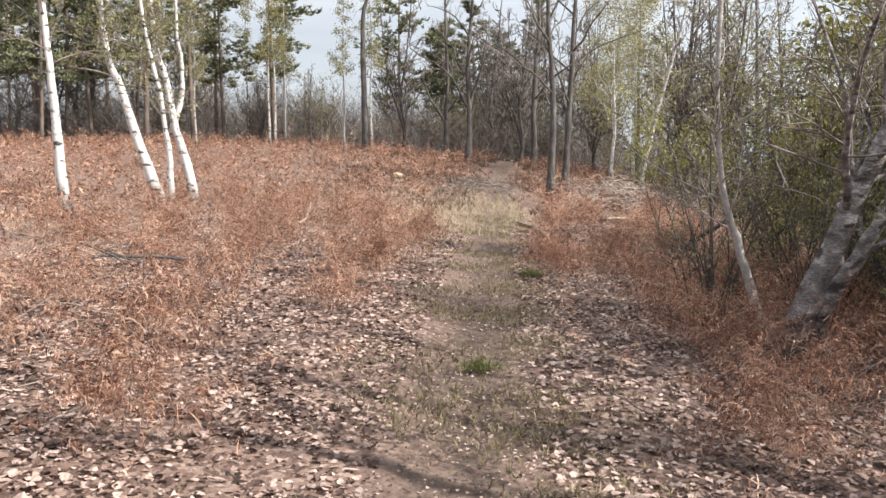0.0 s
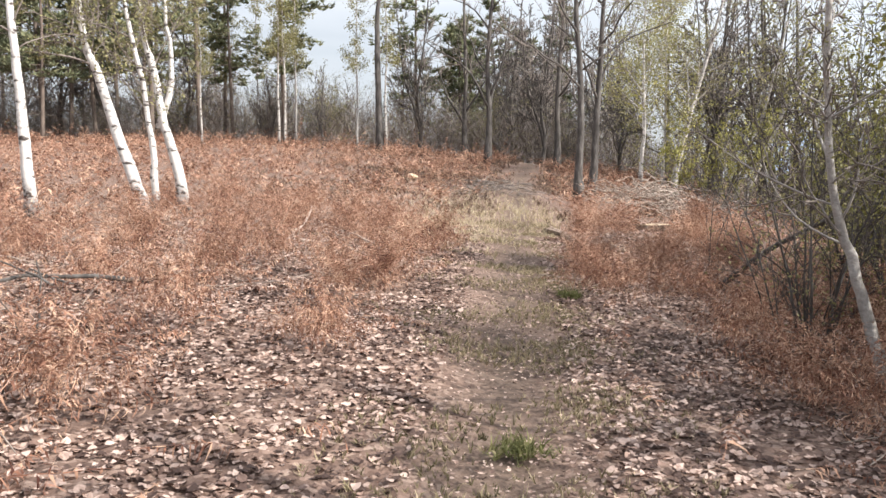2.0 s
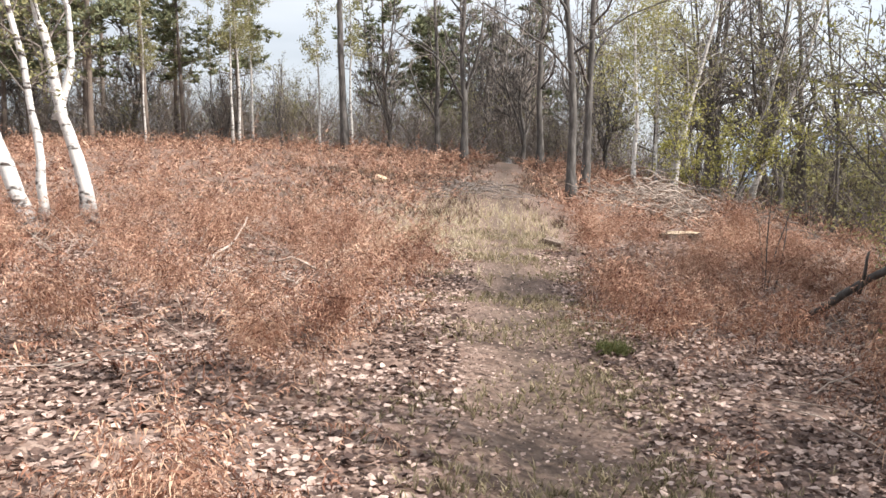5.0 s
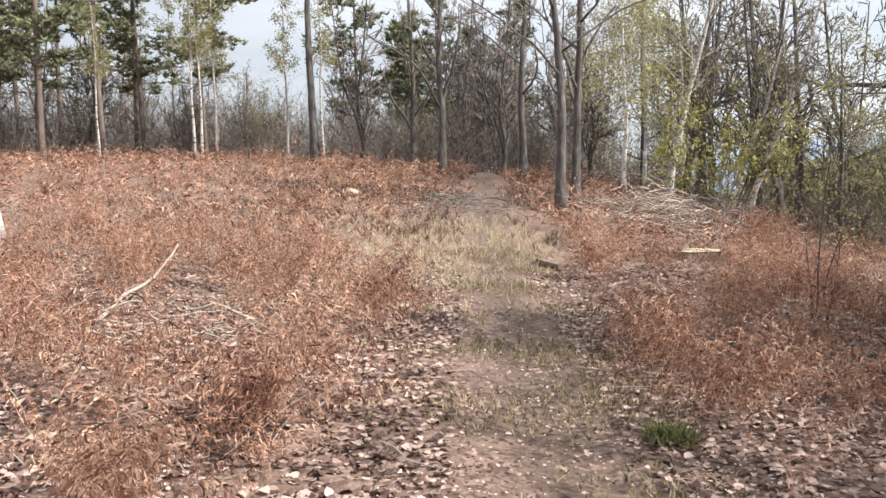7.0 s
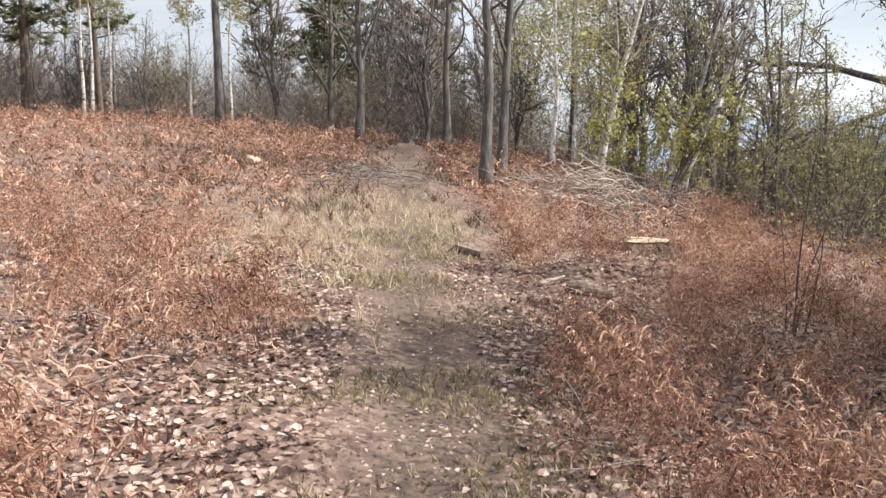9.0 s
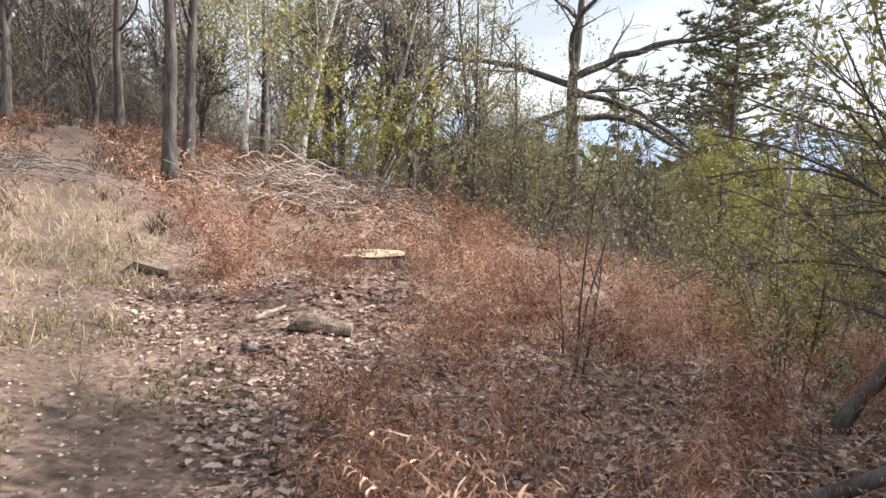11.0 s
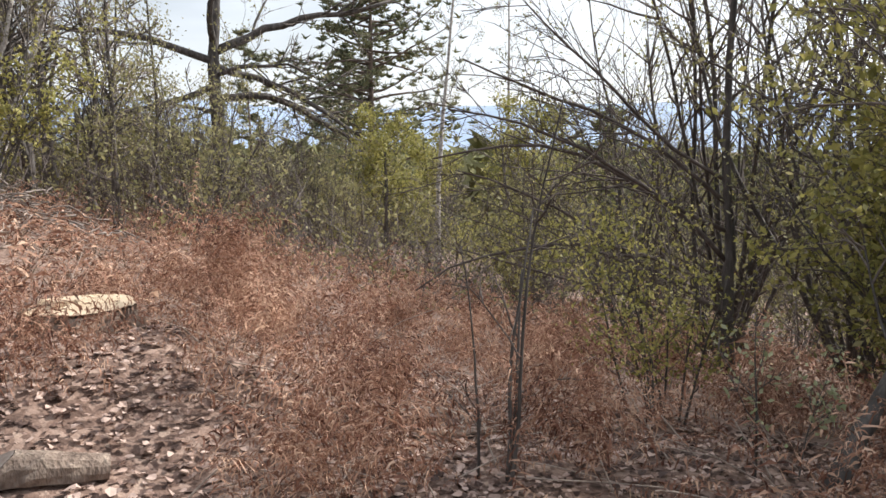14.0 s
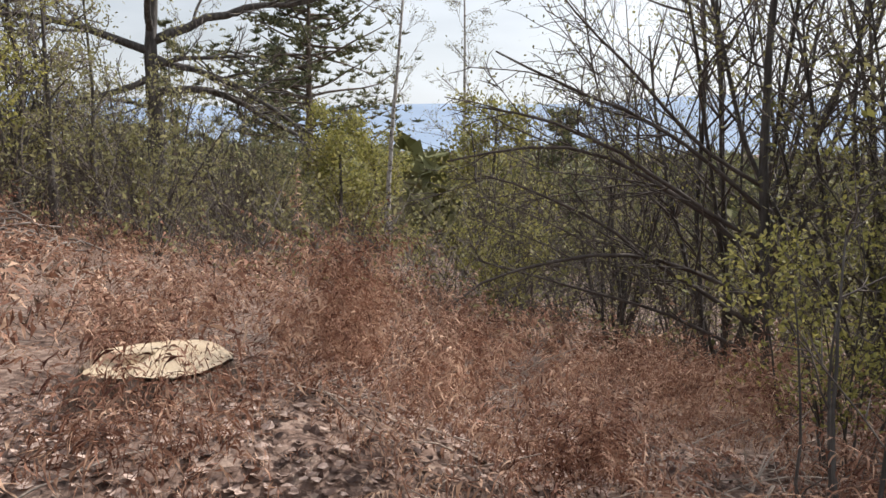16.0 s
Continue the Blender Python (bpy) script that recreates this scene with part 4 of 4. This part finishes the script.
MOUNDS = ((1.95, 14.8), (2.2, 15.7), (2.95, 15.35), (3.6, 17.3), (3.35, 19.1), (4.4, 18.4), (5.8, 19.0), (3.2, 23.8), (-1.0, 12.0), (-1.7, 12.4),
          (-0.3, 15.5), (-0.7, 14.9), (2.0, 12.7), (1.8, 13.7), (3.1, 21.3), (-2.5, 12.8), (-3.5, 9.9), (-2.3, 8.5), (-1.1, 8.4), (-0.8, 12.4),
          (2.6, 9.7), (2.5, 8.3), (-2.2, 6.6), (2.8, 7.4), (3.0, 6.1), (-1.7, 4.3), (2.0, 4.9), (3.7, 17.2), (4.8, 17.9), (7.1, 18.8),
          (8.5, 18.7), (6.7, 16.2), (8.3, 20.5), (7.5, 18.1), (6.2, 17.5), (6.8, 22.4), (5.2, 21.4), (-3.4, 14.6), (-4.2, 12.2), (3.0, 14.2))


def bracken():
    rng = np.random.default_rng(101)
    flat = [frond(rng, 14, 4, rng.uniform(0.45, 0.85), rng.uniform(0.2, 1.2), -0.06, 0.008) for _ in range(18)]
    arch = [frond(rng, 15, 4, rng.uniform(0.8, 1.25), rng.uniform(1.5, 5.0), -0.085, 0.009) for _ in range(26)]
    mid = [frond(rng, 9, 2, rng.uniform(0.8, 1.25), rng.uniform(0.8, 3.2), -0.13, 0.02) for _ in range(24)]

    def clumps(n, box, keep, per):
        cx, cy = places(rng, n, *box, keep)
        k = rng.integers(per[0], per[1], len(cx))
        size = np.repeat(rng.uniform(0.3, 0.6, len(cx)) + 0.7 * np.clip(noise2(cx, cy, 3.2, 31) - 0.45, 0, 0.5), k)
        return np.repeat(cx, k) + rng.normal(0, 0.09, k.sum()), np.repeat(cy, k) + rng.normal(0, 0.09, k.sum()), size

    g = Geo()
    box = (-6.5, 9, 2.5, 21)
    x, y = places(rng, 2600, *box, lambda a, b: 0.3 * (np.abs(a - path_x(b)) > 0.8) * (noise2(a, b, 2.0, 21) > 0.45) + 0.7 * bracken_cover(a, b))
    scatter(g, rng, flat, x, y, rng.uniform(0.01, 0.14, len(x)), rng.uniform(0.7, 1.2, len(x)), 0.5)
    x, y, size = clumps(260, box, lambda a, b: bracken_cover(a, b) * (0.35 + 1.1 * noise2(a, b, 3.2, 31)), (5, 13))
    scatter(g, rng, arch, x, y, rng.uniform(-0.06, 0.04, len(x)), size * rng.uniform(0.5, 1.0, len(x)), 0.45)
    # mounds of collapsed fronds
    spots = list(MOUNDS)
    while len(spots) < 120:
        cx, cy = rng.uniform(-6.5, 9), rng.uniform(3.5, 21)
        far_off = min((cx - a) ** 2 + (cy - b) ** 2 for a, b in spots) > 0.95
        bare = (cx - 4.1) ** 2 + (cy - 19.8) ** 2 < 1.2 or (cx - 2.8) ** 2 + (cy - 18.5) ** 2 < 0.7
        if far_off and not bare and rng.uniform() < float(bracken_cover(np.array([cx]), np.array([cy]))[0]):
            spots.append((cx, cy))
    for cx, cy in spots:
        n, r, h = int(rng.integers(75, 110)), rng.uniform(0.26, 0.5), rng.uniform(0.3, 0.65)
        dx, dy = rng.normal(0, r * 0.45, n), rng.normal(0, r * 0.45, n)
        lift = h * np.exp(-(dx * dx + dy * dy) / r ** 2) * rng.uniform(0.3, 1, n)
        scatter(g, rng, arch, cx + dx, cy + dy, lift, rng.uniform(0.32, 0.66, n), 0.9)
    ob = new("bracken", g.mesh("bracken", False))
    ob.data.materials.append(M_FERN)
    tagged(ob, "collapsed rust-brown dead bracken in mounds along the path", "bracken", kind="stuff")
    n1 = g.tris()
    g = Geo()
    far = lambda a, b: bracken_cover(a, b) * ~((a > -6.5) & (a < 9) & (b < 21))
    box = (-24, 24, 6, 47)
    x, y = places(rng, 11000, *box, far)
    scatter(g, rng, mid, x, y, rng.uniform(-0.1, 0.15, len(x)), rng.uniform(0.7, 1.3, len(x)), 0.6)
    x, y, size = clumps(4300, box, far, (4, 9))
    scatter(g, rng, mid, x, y, rng.uniform(-0.05, 0.12, len(x)), size * rng.uniform(0.8, 1.3, len(x)), 0.35)
    # the heap beside the stump
    a, r = rng.uniform(0, 6.283, 260), np.abs(rng.normal(0, 0.3, 260))
    hx, hy = 4.95 + r * np.cos(a), 19.4 + r * np.sin(a)
    scatter(g, rng, arch, hx, hy, 0.85 * np.exp(-(r / 0.4) ** 2) * rng.uniform(0.2, 1, 260), rng.uniform(0.35, 0.6, 260), 0.7)
    # fronds round the stump's foot
    a = rng.uniform(0, 6.283, 130)
    a[:80] = rng.uniform(3.0, 5.7, 80)
    hx, hy = 4.15 + 0.56 * np.cos(a) + rng.normal(0, 0.09, 130), 19.95 + 0.56 * np.sin(a) + rng.normal(0, 0.09, 130)
    scatter(g, rng, arch, hx, hy, rng.uniform(-0.12, -0.02, 130), rng.uniform(0.2, 0.34, 130), 0.6)
    ob = new("bracken", g.mesh("bracken", False))
    ob.data.materials.append(M_FERN)
    tagged(ob, "rust-brown dead bracken covering the heath", "bracken", kind="stuff")
    n2 = g.tris()
    g = Geo()
    x, y = places(rng, 5000, -9, 9, 4, 26, bracken_cover)
    for px, py in zip(x[:2000], y[:2000]):
        a, l, e = rng.uniform(0, 6.283), rng.uniform(0.3, 0.9), rng.uniform(0, 0.8)
        z = gz(px, py) + 0.05
        p = np.array([px, py, z])
        b = wander(rng, p, (math.cos(a), math.sin(a), e), l, 3, 0.12, -0.08)
        b[:, 2] = np.maximum(b[:, 2], z)
        tube(g, b, np.linspace(0.006, 0.0035, 4), 3, False)
    ob = new("bracken_stalks", g.mesh("bracken_stalks"))
    ob.data.materials.append(M_PALETWIG)
    tagged(ob, "pale broken bracken stalks among the fronds", "bracken", kind="stuff")
    return n1, n2


print("bracken", bracken())


def leaf_shape(rng):
    """A curled lobed oak leaf."""
    n = 4
    t = np.array([0.0, 0.35, 0.72, 1.0])
    w = np.array([0.05, 0.27, 0.36, 0.12]) * rng.uniform(0.7, 1.3, n)
    curl, fold = rng.uniform(-0.8, 1.3), rng.uniform(-0.3, 0.9)
    z = curl * (t - 0.5) ** 2
    v = np.concatenate([np.stack([t - 0.5, w, z + fold * w], -1), np.stack([t - 0.5, -w, z + fold * w], -1)])
    f = np.array([(i, i + 1, n + i + 1, n + i) for i in range(n - 1)])
    return v, f


def litter():
    rng = np.random.default_rng(102)
    shapes = [leaf_shape(rng) for _ in range(14)]

    def keep(x, y):
        off = np.abs(x - path_x(y))
        k = np.clip((off - 0.1) / 0.7, np.interp(y, [0, 11, 15], [0.65, 0.6, 0.45]), 1) * (0.35 + 0.65 * noise2(x, y, 2.2, 4))
        return k * np.interp(y, [0, 12, 16, 24], [1, 0.9, 0.7, 0.35])
    g = Geo()
    x, y = places(rng, 270000, -5.5, 7.0, 2.4, 21.5, keep)
    scatter(g, rng, shapes, x, y, rng.uniform(0.003, 0.022, len(x)), rng.uniform(0.022, 0.07, len(x)) * np.where(np.abs(x - path_x(y)) < 0.5, 0.5, 1.0), 0.38)
    ob = new("leaf_litter", g.mesh("leaf_litter", False))
    ob.data.materials.append(M_LITTER)
    tagged(ob, "pale curled dead oak leaves strewn on the ground", "leaves", kind="stuff")
    return g.tris()


print("litter", litter())


def blades(name, seed, n, area, keep, h, mat, label, w=0.004):
    rng = np.random.default_rng(seed)
    x, y = places(rng, n, *area, keep)
    g = Geo()
    shapes = []
    for _ in range(12):
        v, f = [], []
        for _ in range(6):
            b = wander(rng, (*rng.normal(0, 0.03, 2), 0), (*rng.normal(0, 0.4, 2), 1), rng.uniform(0.5, 1.0), 2, 0.25, -0.25)
            sd = rng.normal(0, 1, 3) * (1, 1, 0)
            sd *= w / h / np.linalg.norm(sd)
            k = len(v)
            v += [b[0] - sd, b[0] + sd, b[1] - sd * 0.8, b[1] + sd * 0.8, b[2]]
            f += [(k, k + 1, k + 3), (k, k + 3, k + 2), (k + 2, k + 3, k + 4)]
        shapes.append((np.array(v), np.array(f)))
    scatter(g, rng, shapes, x, y, np.zeros(len(x)), rng.uniform(0.6, 1.3, len(x)) * h)
    ob = new(name, g.mesh(name, False))
    ob.data.materials.append(mat)
    tagged(ob, label, "grass", kind="stuff")
    return g.tris()


def near_path(x, y):
    off = np.abs(x - path_x(y))
    return np.exp(-((off - 0.4) / 0.6) ** 2) * np.clip(noise2(x, y, 1.8, 8) * 1.8 - 0.5, 0, 1) * np.interp(y, [3, 12, 16, 20], [0.9, 0.9, 1.0, 0.8])


def pale_patch(x, y):
    off = x - path_x(y)
    return np.exp(-((off + 1.3) / 1.4) ** 2) * np.exp(-((y - 23.0) / 4.5) ** 2) + 0.6 * np.exp(-((off - 0.6) / 0.5) ** 2) * np.exp(-((y - 24) / 3) ** 2)


print(blades("grass", 103, 46000, (-2, 3, 2.5, 24), near_path, 0.075, M_GRASS, "short thin dry grass beside the path"))
print(blades("grass", 104, 16000, (-6, 6, 15, 36), pale_patch, 0.24, M_PALEGRASS, "pale dry tufted grass on the bank"))



def tuft(cx, cy):
    return lambda x, y: np.exp(-((x - cx) ** 2 + (y - cy) ** 2) / 0.012)


blades("grass_tuft", 106, 1500, (1.0, 1.7, 12.1, 12.9), tuft(1.35, 12.5), 0.16, M_GREENGRASS, "small green grass tuft beside the path")
blades("grass_tuft", 107, 900, (0.0, 0.7, 6.4, 7.1), tuft(0.3, 6.7), 0.12, M_GREENGRASS, "small green grass tuft beside the path")


def heath(x, y):
    off = x - path_x(y)
    return np.clip((np.abs(off) - 0.3) / 0.8, 0, 1) * np.exp(-(off / 6.0) ** 2) * np.clip((y - 22) / 5, 0, 1) * np.clip(noise2(x, y, 1.0, 12) * 1.8 - 0.35, 0, 1)


print(blades("heather", 105, 30000, (-10, 10, 22, 48), heath, 0.3, M_HEATH, "low brown heather on the rise", 0.009))


# ---- stumps, logs, sticks ----
def stick(geo, rng, a, b, r, wob=0.03, sides=6, n=8):
    a, b = np.asarray(a, float), np.asarray(b, float)
    t = np.linspace(0, 1, n)[:, None]
    line = a + (b - a) * t + np.cumsum(rng.normal(0, wob * np.linalg.norm(b - a) / n, (n, 3)), axis=0) * np.sin(t * math.pi)
    tube(geo, line, np.linspace(r, r * 0.5, n), sides)


def on(x, y, h=0.0):
    return (x, y, gz(x, y) + h)


def loose_stick(name, seed, a, b, r, mat, label, category="stick", wob=0.25, twigs=0):
    rng = np.random.default_rng(seed)
    g = Geo()
    stick(g, rng, a, b, r, wob)
    a, b = np.asarray(a), np.asarray(b)
    for _ in range(twigs):
        p = a + (b - a) * rng.uniform(0.2, 0.9)
        q = p + side_way(rng, b - a, radians(40)) * np.linalg.norm(b - a) * rng.uniform(0.15, 0.35)
        q[2] = max(q[2], gz(q[0], q[1]) + 0.02)
        stick(g, rng, p, q, r * 0.5, 0.2, 5)
    ob = new(name, g.mesh(name))
    ob.data.materials.append(mat)
    return tagged(ob, label, category)


loose_stick("fallen_limb", 1, on(3.85, 14.6, 0.02), (4.8, 12.5, 0.95), 0.05, M_OAK, "dark dead limb propped up against shrubs", "branch", 0.1, 3)
loose_stick("fallen_branch", 2, on(-2.75, 9.5, 0.26), on(-4.2, 8.6, 0.24), 0.026, M_OAK, "dark crooked fallen branch on the leaves", "branch", 0.3, 2)
loose_stick("pale_stick", 3, on(-2.6, 14.3, 0.16), on(-2.75, 17.2, 0.55), 0.02, M_PALETWIG, "long pale stick lying in the bracken", wob=0.07)
loose_stick("pale_stick", 4, on(2.5, 18.75, 0.04), on(2.84, 18.92, 0.06), 0.028, M_PALETWIG, "short pale stick on the litter")


def broken_log(seed, a, b, r, mat, label):
    """A short rotting piece of trunk with a slanting pale break at one end."""
    rng = np.random.default_rng(seed)
    a, b = np.array(a), np.array(b)
    root = new("log")
    root.location = a
    tagged(root, label, "log")
    d = (b - a) / np.linalg.norm(b - a)
    side = np.cross(d, (0, 0, 1.0))
    up = np.cross(side, d)
    az = np.linspace(0, 6.283, 14, endpoint=False)
    lump = 1 + 0.12 * np.sin(2 * az + 1) + rng.normal(0, 0.07, 14)
    rows = []
    for s in np.linspace(0, 1, 9):
        rad = r * (1 - 0.35 * s) * lump * (1 + rng.normal(0, 0.05, 14))
        slant = 0.9 * r * np.sin(az) * (1 - s) ** 2
        rows.append(s * (b - a) + d * slant[:, None] + np.cos(az)[:, None] * side * rad[:, None] + np.sin(az)[:, None] * up * rad[:, None] * 0.85)
    i, j = np.meshgrid(np.arange(8), np.arange(14), indexing="ij")
    g = Geo()
    g.add(np.concatenate(rows), np.stack([i * 14 + j, i * 14 + (j + 1) % 14, (i + 1) * 14 + (j + 1) % 14, (i + 1) * 14 + j], -1).reshape(-1, 4), (np.arange(14) + 112)[None])
    part("bark", g.mesh("bark", False), mat, root)
    g = Geo()
    mid = rows[0].mean(0) - d * 0.004
    g.add(np.vstack([rows[0] - d * 0.003, mid + d * 0.03]), [(k, (k + 1) % 14, 14) for k in range(14)])
    part("broken_end", g.mesh("broken_end", False), M_PALETWIG, root, "pale splintered end")


broken_log(5, on(2.78, 18.5, 0.07), on(3.2, 18.25, 0.05), 0.115, M_STUMP, "short dark rotting log beside the stump")
broken_log(6, on(1.98, 21.45, 0.08), on(2.32, 21.2, 0.06), 0.13, M_STUMP, "short grey log beside the path")
loose_stick("log", 8, on(2.95, 6.95, 0.04), on(4.3, 6.3, 0.05), 0.055, M_OAK, "dark fallen branch behind the birch foot", "log", 0.15, 2)
loose_stick("log", 9, on(-1.75, 30.0, 0.1), on(-1.5, 30.2, 0.1), 0.13, M_CUT, "short pale cut log on the rise", "log", 0.05)
loose_stick("stick", 10, on(5.0, 27.2, 0.3), on(7.2, 26.2, 0.12), 0.035, M_PALETWIG, "pale broken branch beside the brushwood", twigs=3)
loose_stick("stick", 11, on(1.55, 5.2, 0.02), on(1.2, 6.0, 0.1), 0.006, M_OAK, "thin dark twig on the leaves")
loose_stick("stick", 12, on(-2.2, 4.5, 0.05), on(-1.95, 4.75, 0.2), 0.008, M_PALETWIG, "pale broken twig on the leaves", twigs=1)
loose_stick("twig", 13, on(-2.75, 6.85, -0.03), on(-2.6, 7.05, 0.8), 0.008, M_OAK, "thin dark upright twig in the litter", wob=0.3, twigs=2)
loose_stick("stick", 14, on(5.68, 16.93, 0.05), on(6.75, 17.2, 0.2), 0.014, M_PALETWIG, "bleached thin stick on the slope")
loose_stick("stick", 15, on(2.2, 17.95, 0.04), on(2.4, 17.55, 0.04), 0.025, M_OAK, "dark short stick on the litter")
loose_stick("stick", 7, on(4.8, 17.6, 0.06), on(5.75, 17.24, 0.08), 0.022, M_PALETWIG, "bleached stick on the slope", twigs=2)


def brush_pile(name, seed, at, n, size, height, mat, label):
    rng = np.random.default_rng(seed)
    g = Geo()
    for _ in range(n):
        a = rng.uniform(0, math.pi)
        c = np.array([at[0], at[1]]) + rng.normal(0, size * 0.35, 2)
        l = size * rng.uniform(0.15, 0.65)
        h = height * rng.uniform(0, 1) * math.exp(-((c[0] - at[0]) ** 2 + (c[1] - at[1]) ** 2) / size ** 2)
        dx, dy = l / 2 * math.cos(a), l / 2 * math.sin(a)
        stick(g, rng, on(c[0] - dx, c[1] - dy, h + 0.02), on(c[0] + dx, c[1] + dy, h * rng.uniform(0.3, 1.3) + 0.03), rng.uniform(0.004, 0.017) * (size / 1.5) ** 0.3, 0.35, 4)
    ob = new(name, g.mesh(name))
    ob.data.materials.append(mat)
    tagged(ob, label, "brushwood", kind="stuff")


brush_pile("twig_pile", 81, (-1.75, 14.05), 46, 1.0, 0.4, M_PALETWIG, "small heap of broken pale sticks on the litter")
brush_pile("brush_pile", 82, (5.9, 28.0), 230, 2.4, 1.0, M_PALETWIG, "heap of cut grey brushwood under the oaks")
brush_pile("brush_pile", 83, (8.2, 29.5), 200, 2.6, 0.9, M_TWIG, "heap of cut dark brushwood under the trees")
brush_pile("brush_pile", 84, (0.9, 28.5), 120, 2.2, 0.4, M_TWIG, "low heap of brushwood beside the path")


def stump():
    """A low sawn stump with a notch and a torn side."""
    root = new("tree_stump")
    root.location = (4.15, 19.95, 0.12)
    tagged(root, "pale freshly sawn wide tree stump with a notch", "stump")
    rng = np.random.default_rng(9)
    n = 72
    a = np.linspace(0, 2 * math.pi, n, endpoint=False)
    rad = 0.36 * (1 + 0.07 * np.sin(3 * a + 1) + 0.05 * np.sin(5 * a) + rng.normal(0, 0.012, n))
    top = 0.17
    rings = [(1.25, -0.1), (1.1, 0.03), (1.0, 0.1), (0.99, top - 0.02)]
    g = Geo()
    v = np.concatenate([np.stack([rad * s * k * np.cos(a), rad * s * k * np.sin(a), np.full(n, h)], -1) for s, h in rings for k in [1 + (0.05 if h < top - 0.03 else 0.0) * np.sin(11 * a + 3 * h) + (0.04 if h < top - 0.03 else 0.0) * rng.normal(0, 1, n)]])
    i, j = np.meshgrid(np.arange(3), np.arange(n), indexing="ij")
    g.add(v, np.stack([i * n + j, i * n + (j + 1) % n, (i + 1) * n + (j + 1) % n, (i + 1) * n + j], -1).reshape(-1, 4))
    part("bark", g.mesh("bark", False), M_STUMP, root, "torn pale brown bark")
    g = Geo()
    rr = np.linspace(0.02, 0.985, 30)
    X = np.concatenate([rad * s * np.cos(a) for s in rr])
    Y = np.concatenate([rad * s * np.sin(a) for s in rr])
    u, w = -0.5 * X + 0.87 * Y, 0.87 * X + 0.5 * Y
    drop = 0.05 * ((u > 0.06) & (w < 0.06 + 0.03 * np.sin(25 * u))) + 0.008 * ((w > 0.0) & (u < 0.06))
    g.add(np.stack([X, Y, top - drop + 0.006 * np.sin(6 * X + 1) * np.cos(5 * Y)], -1))
    i, j = np.meshgrid(np.arange(29), np.arange(n), indexing="ij")
    g.f.append(np.stack([i * n + j, i * n + (j + 1) % n, (i + 1) * n + (j + 1) % n, (i + 1) * n + j], -1).reshape(-1, 4))
    g.f.append(np.arange(n)[None])
    part("cut_face", g.mesh("cut_face", False), M_CUT, root, "pale sawn wood face")


stump()
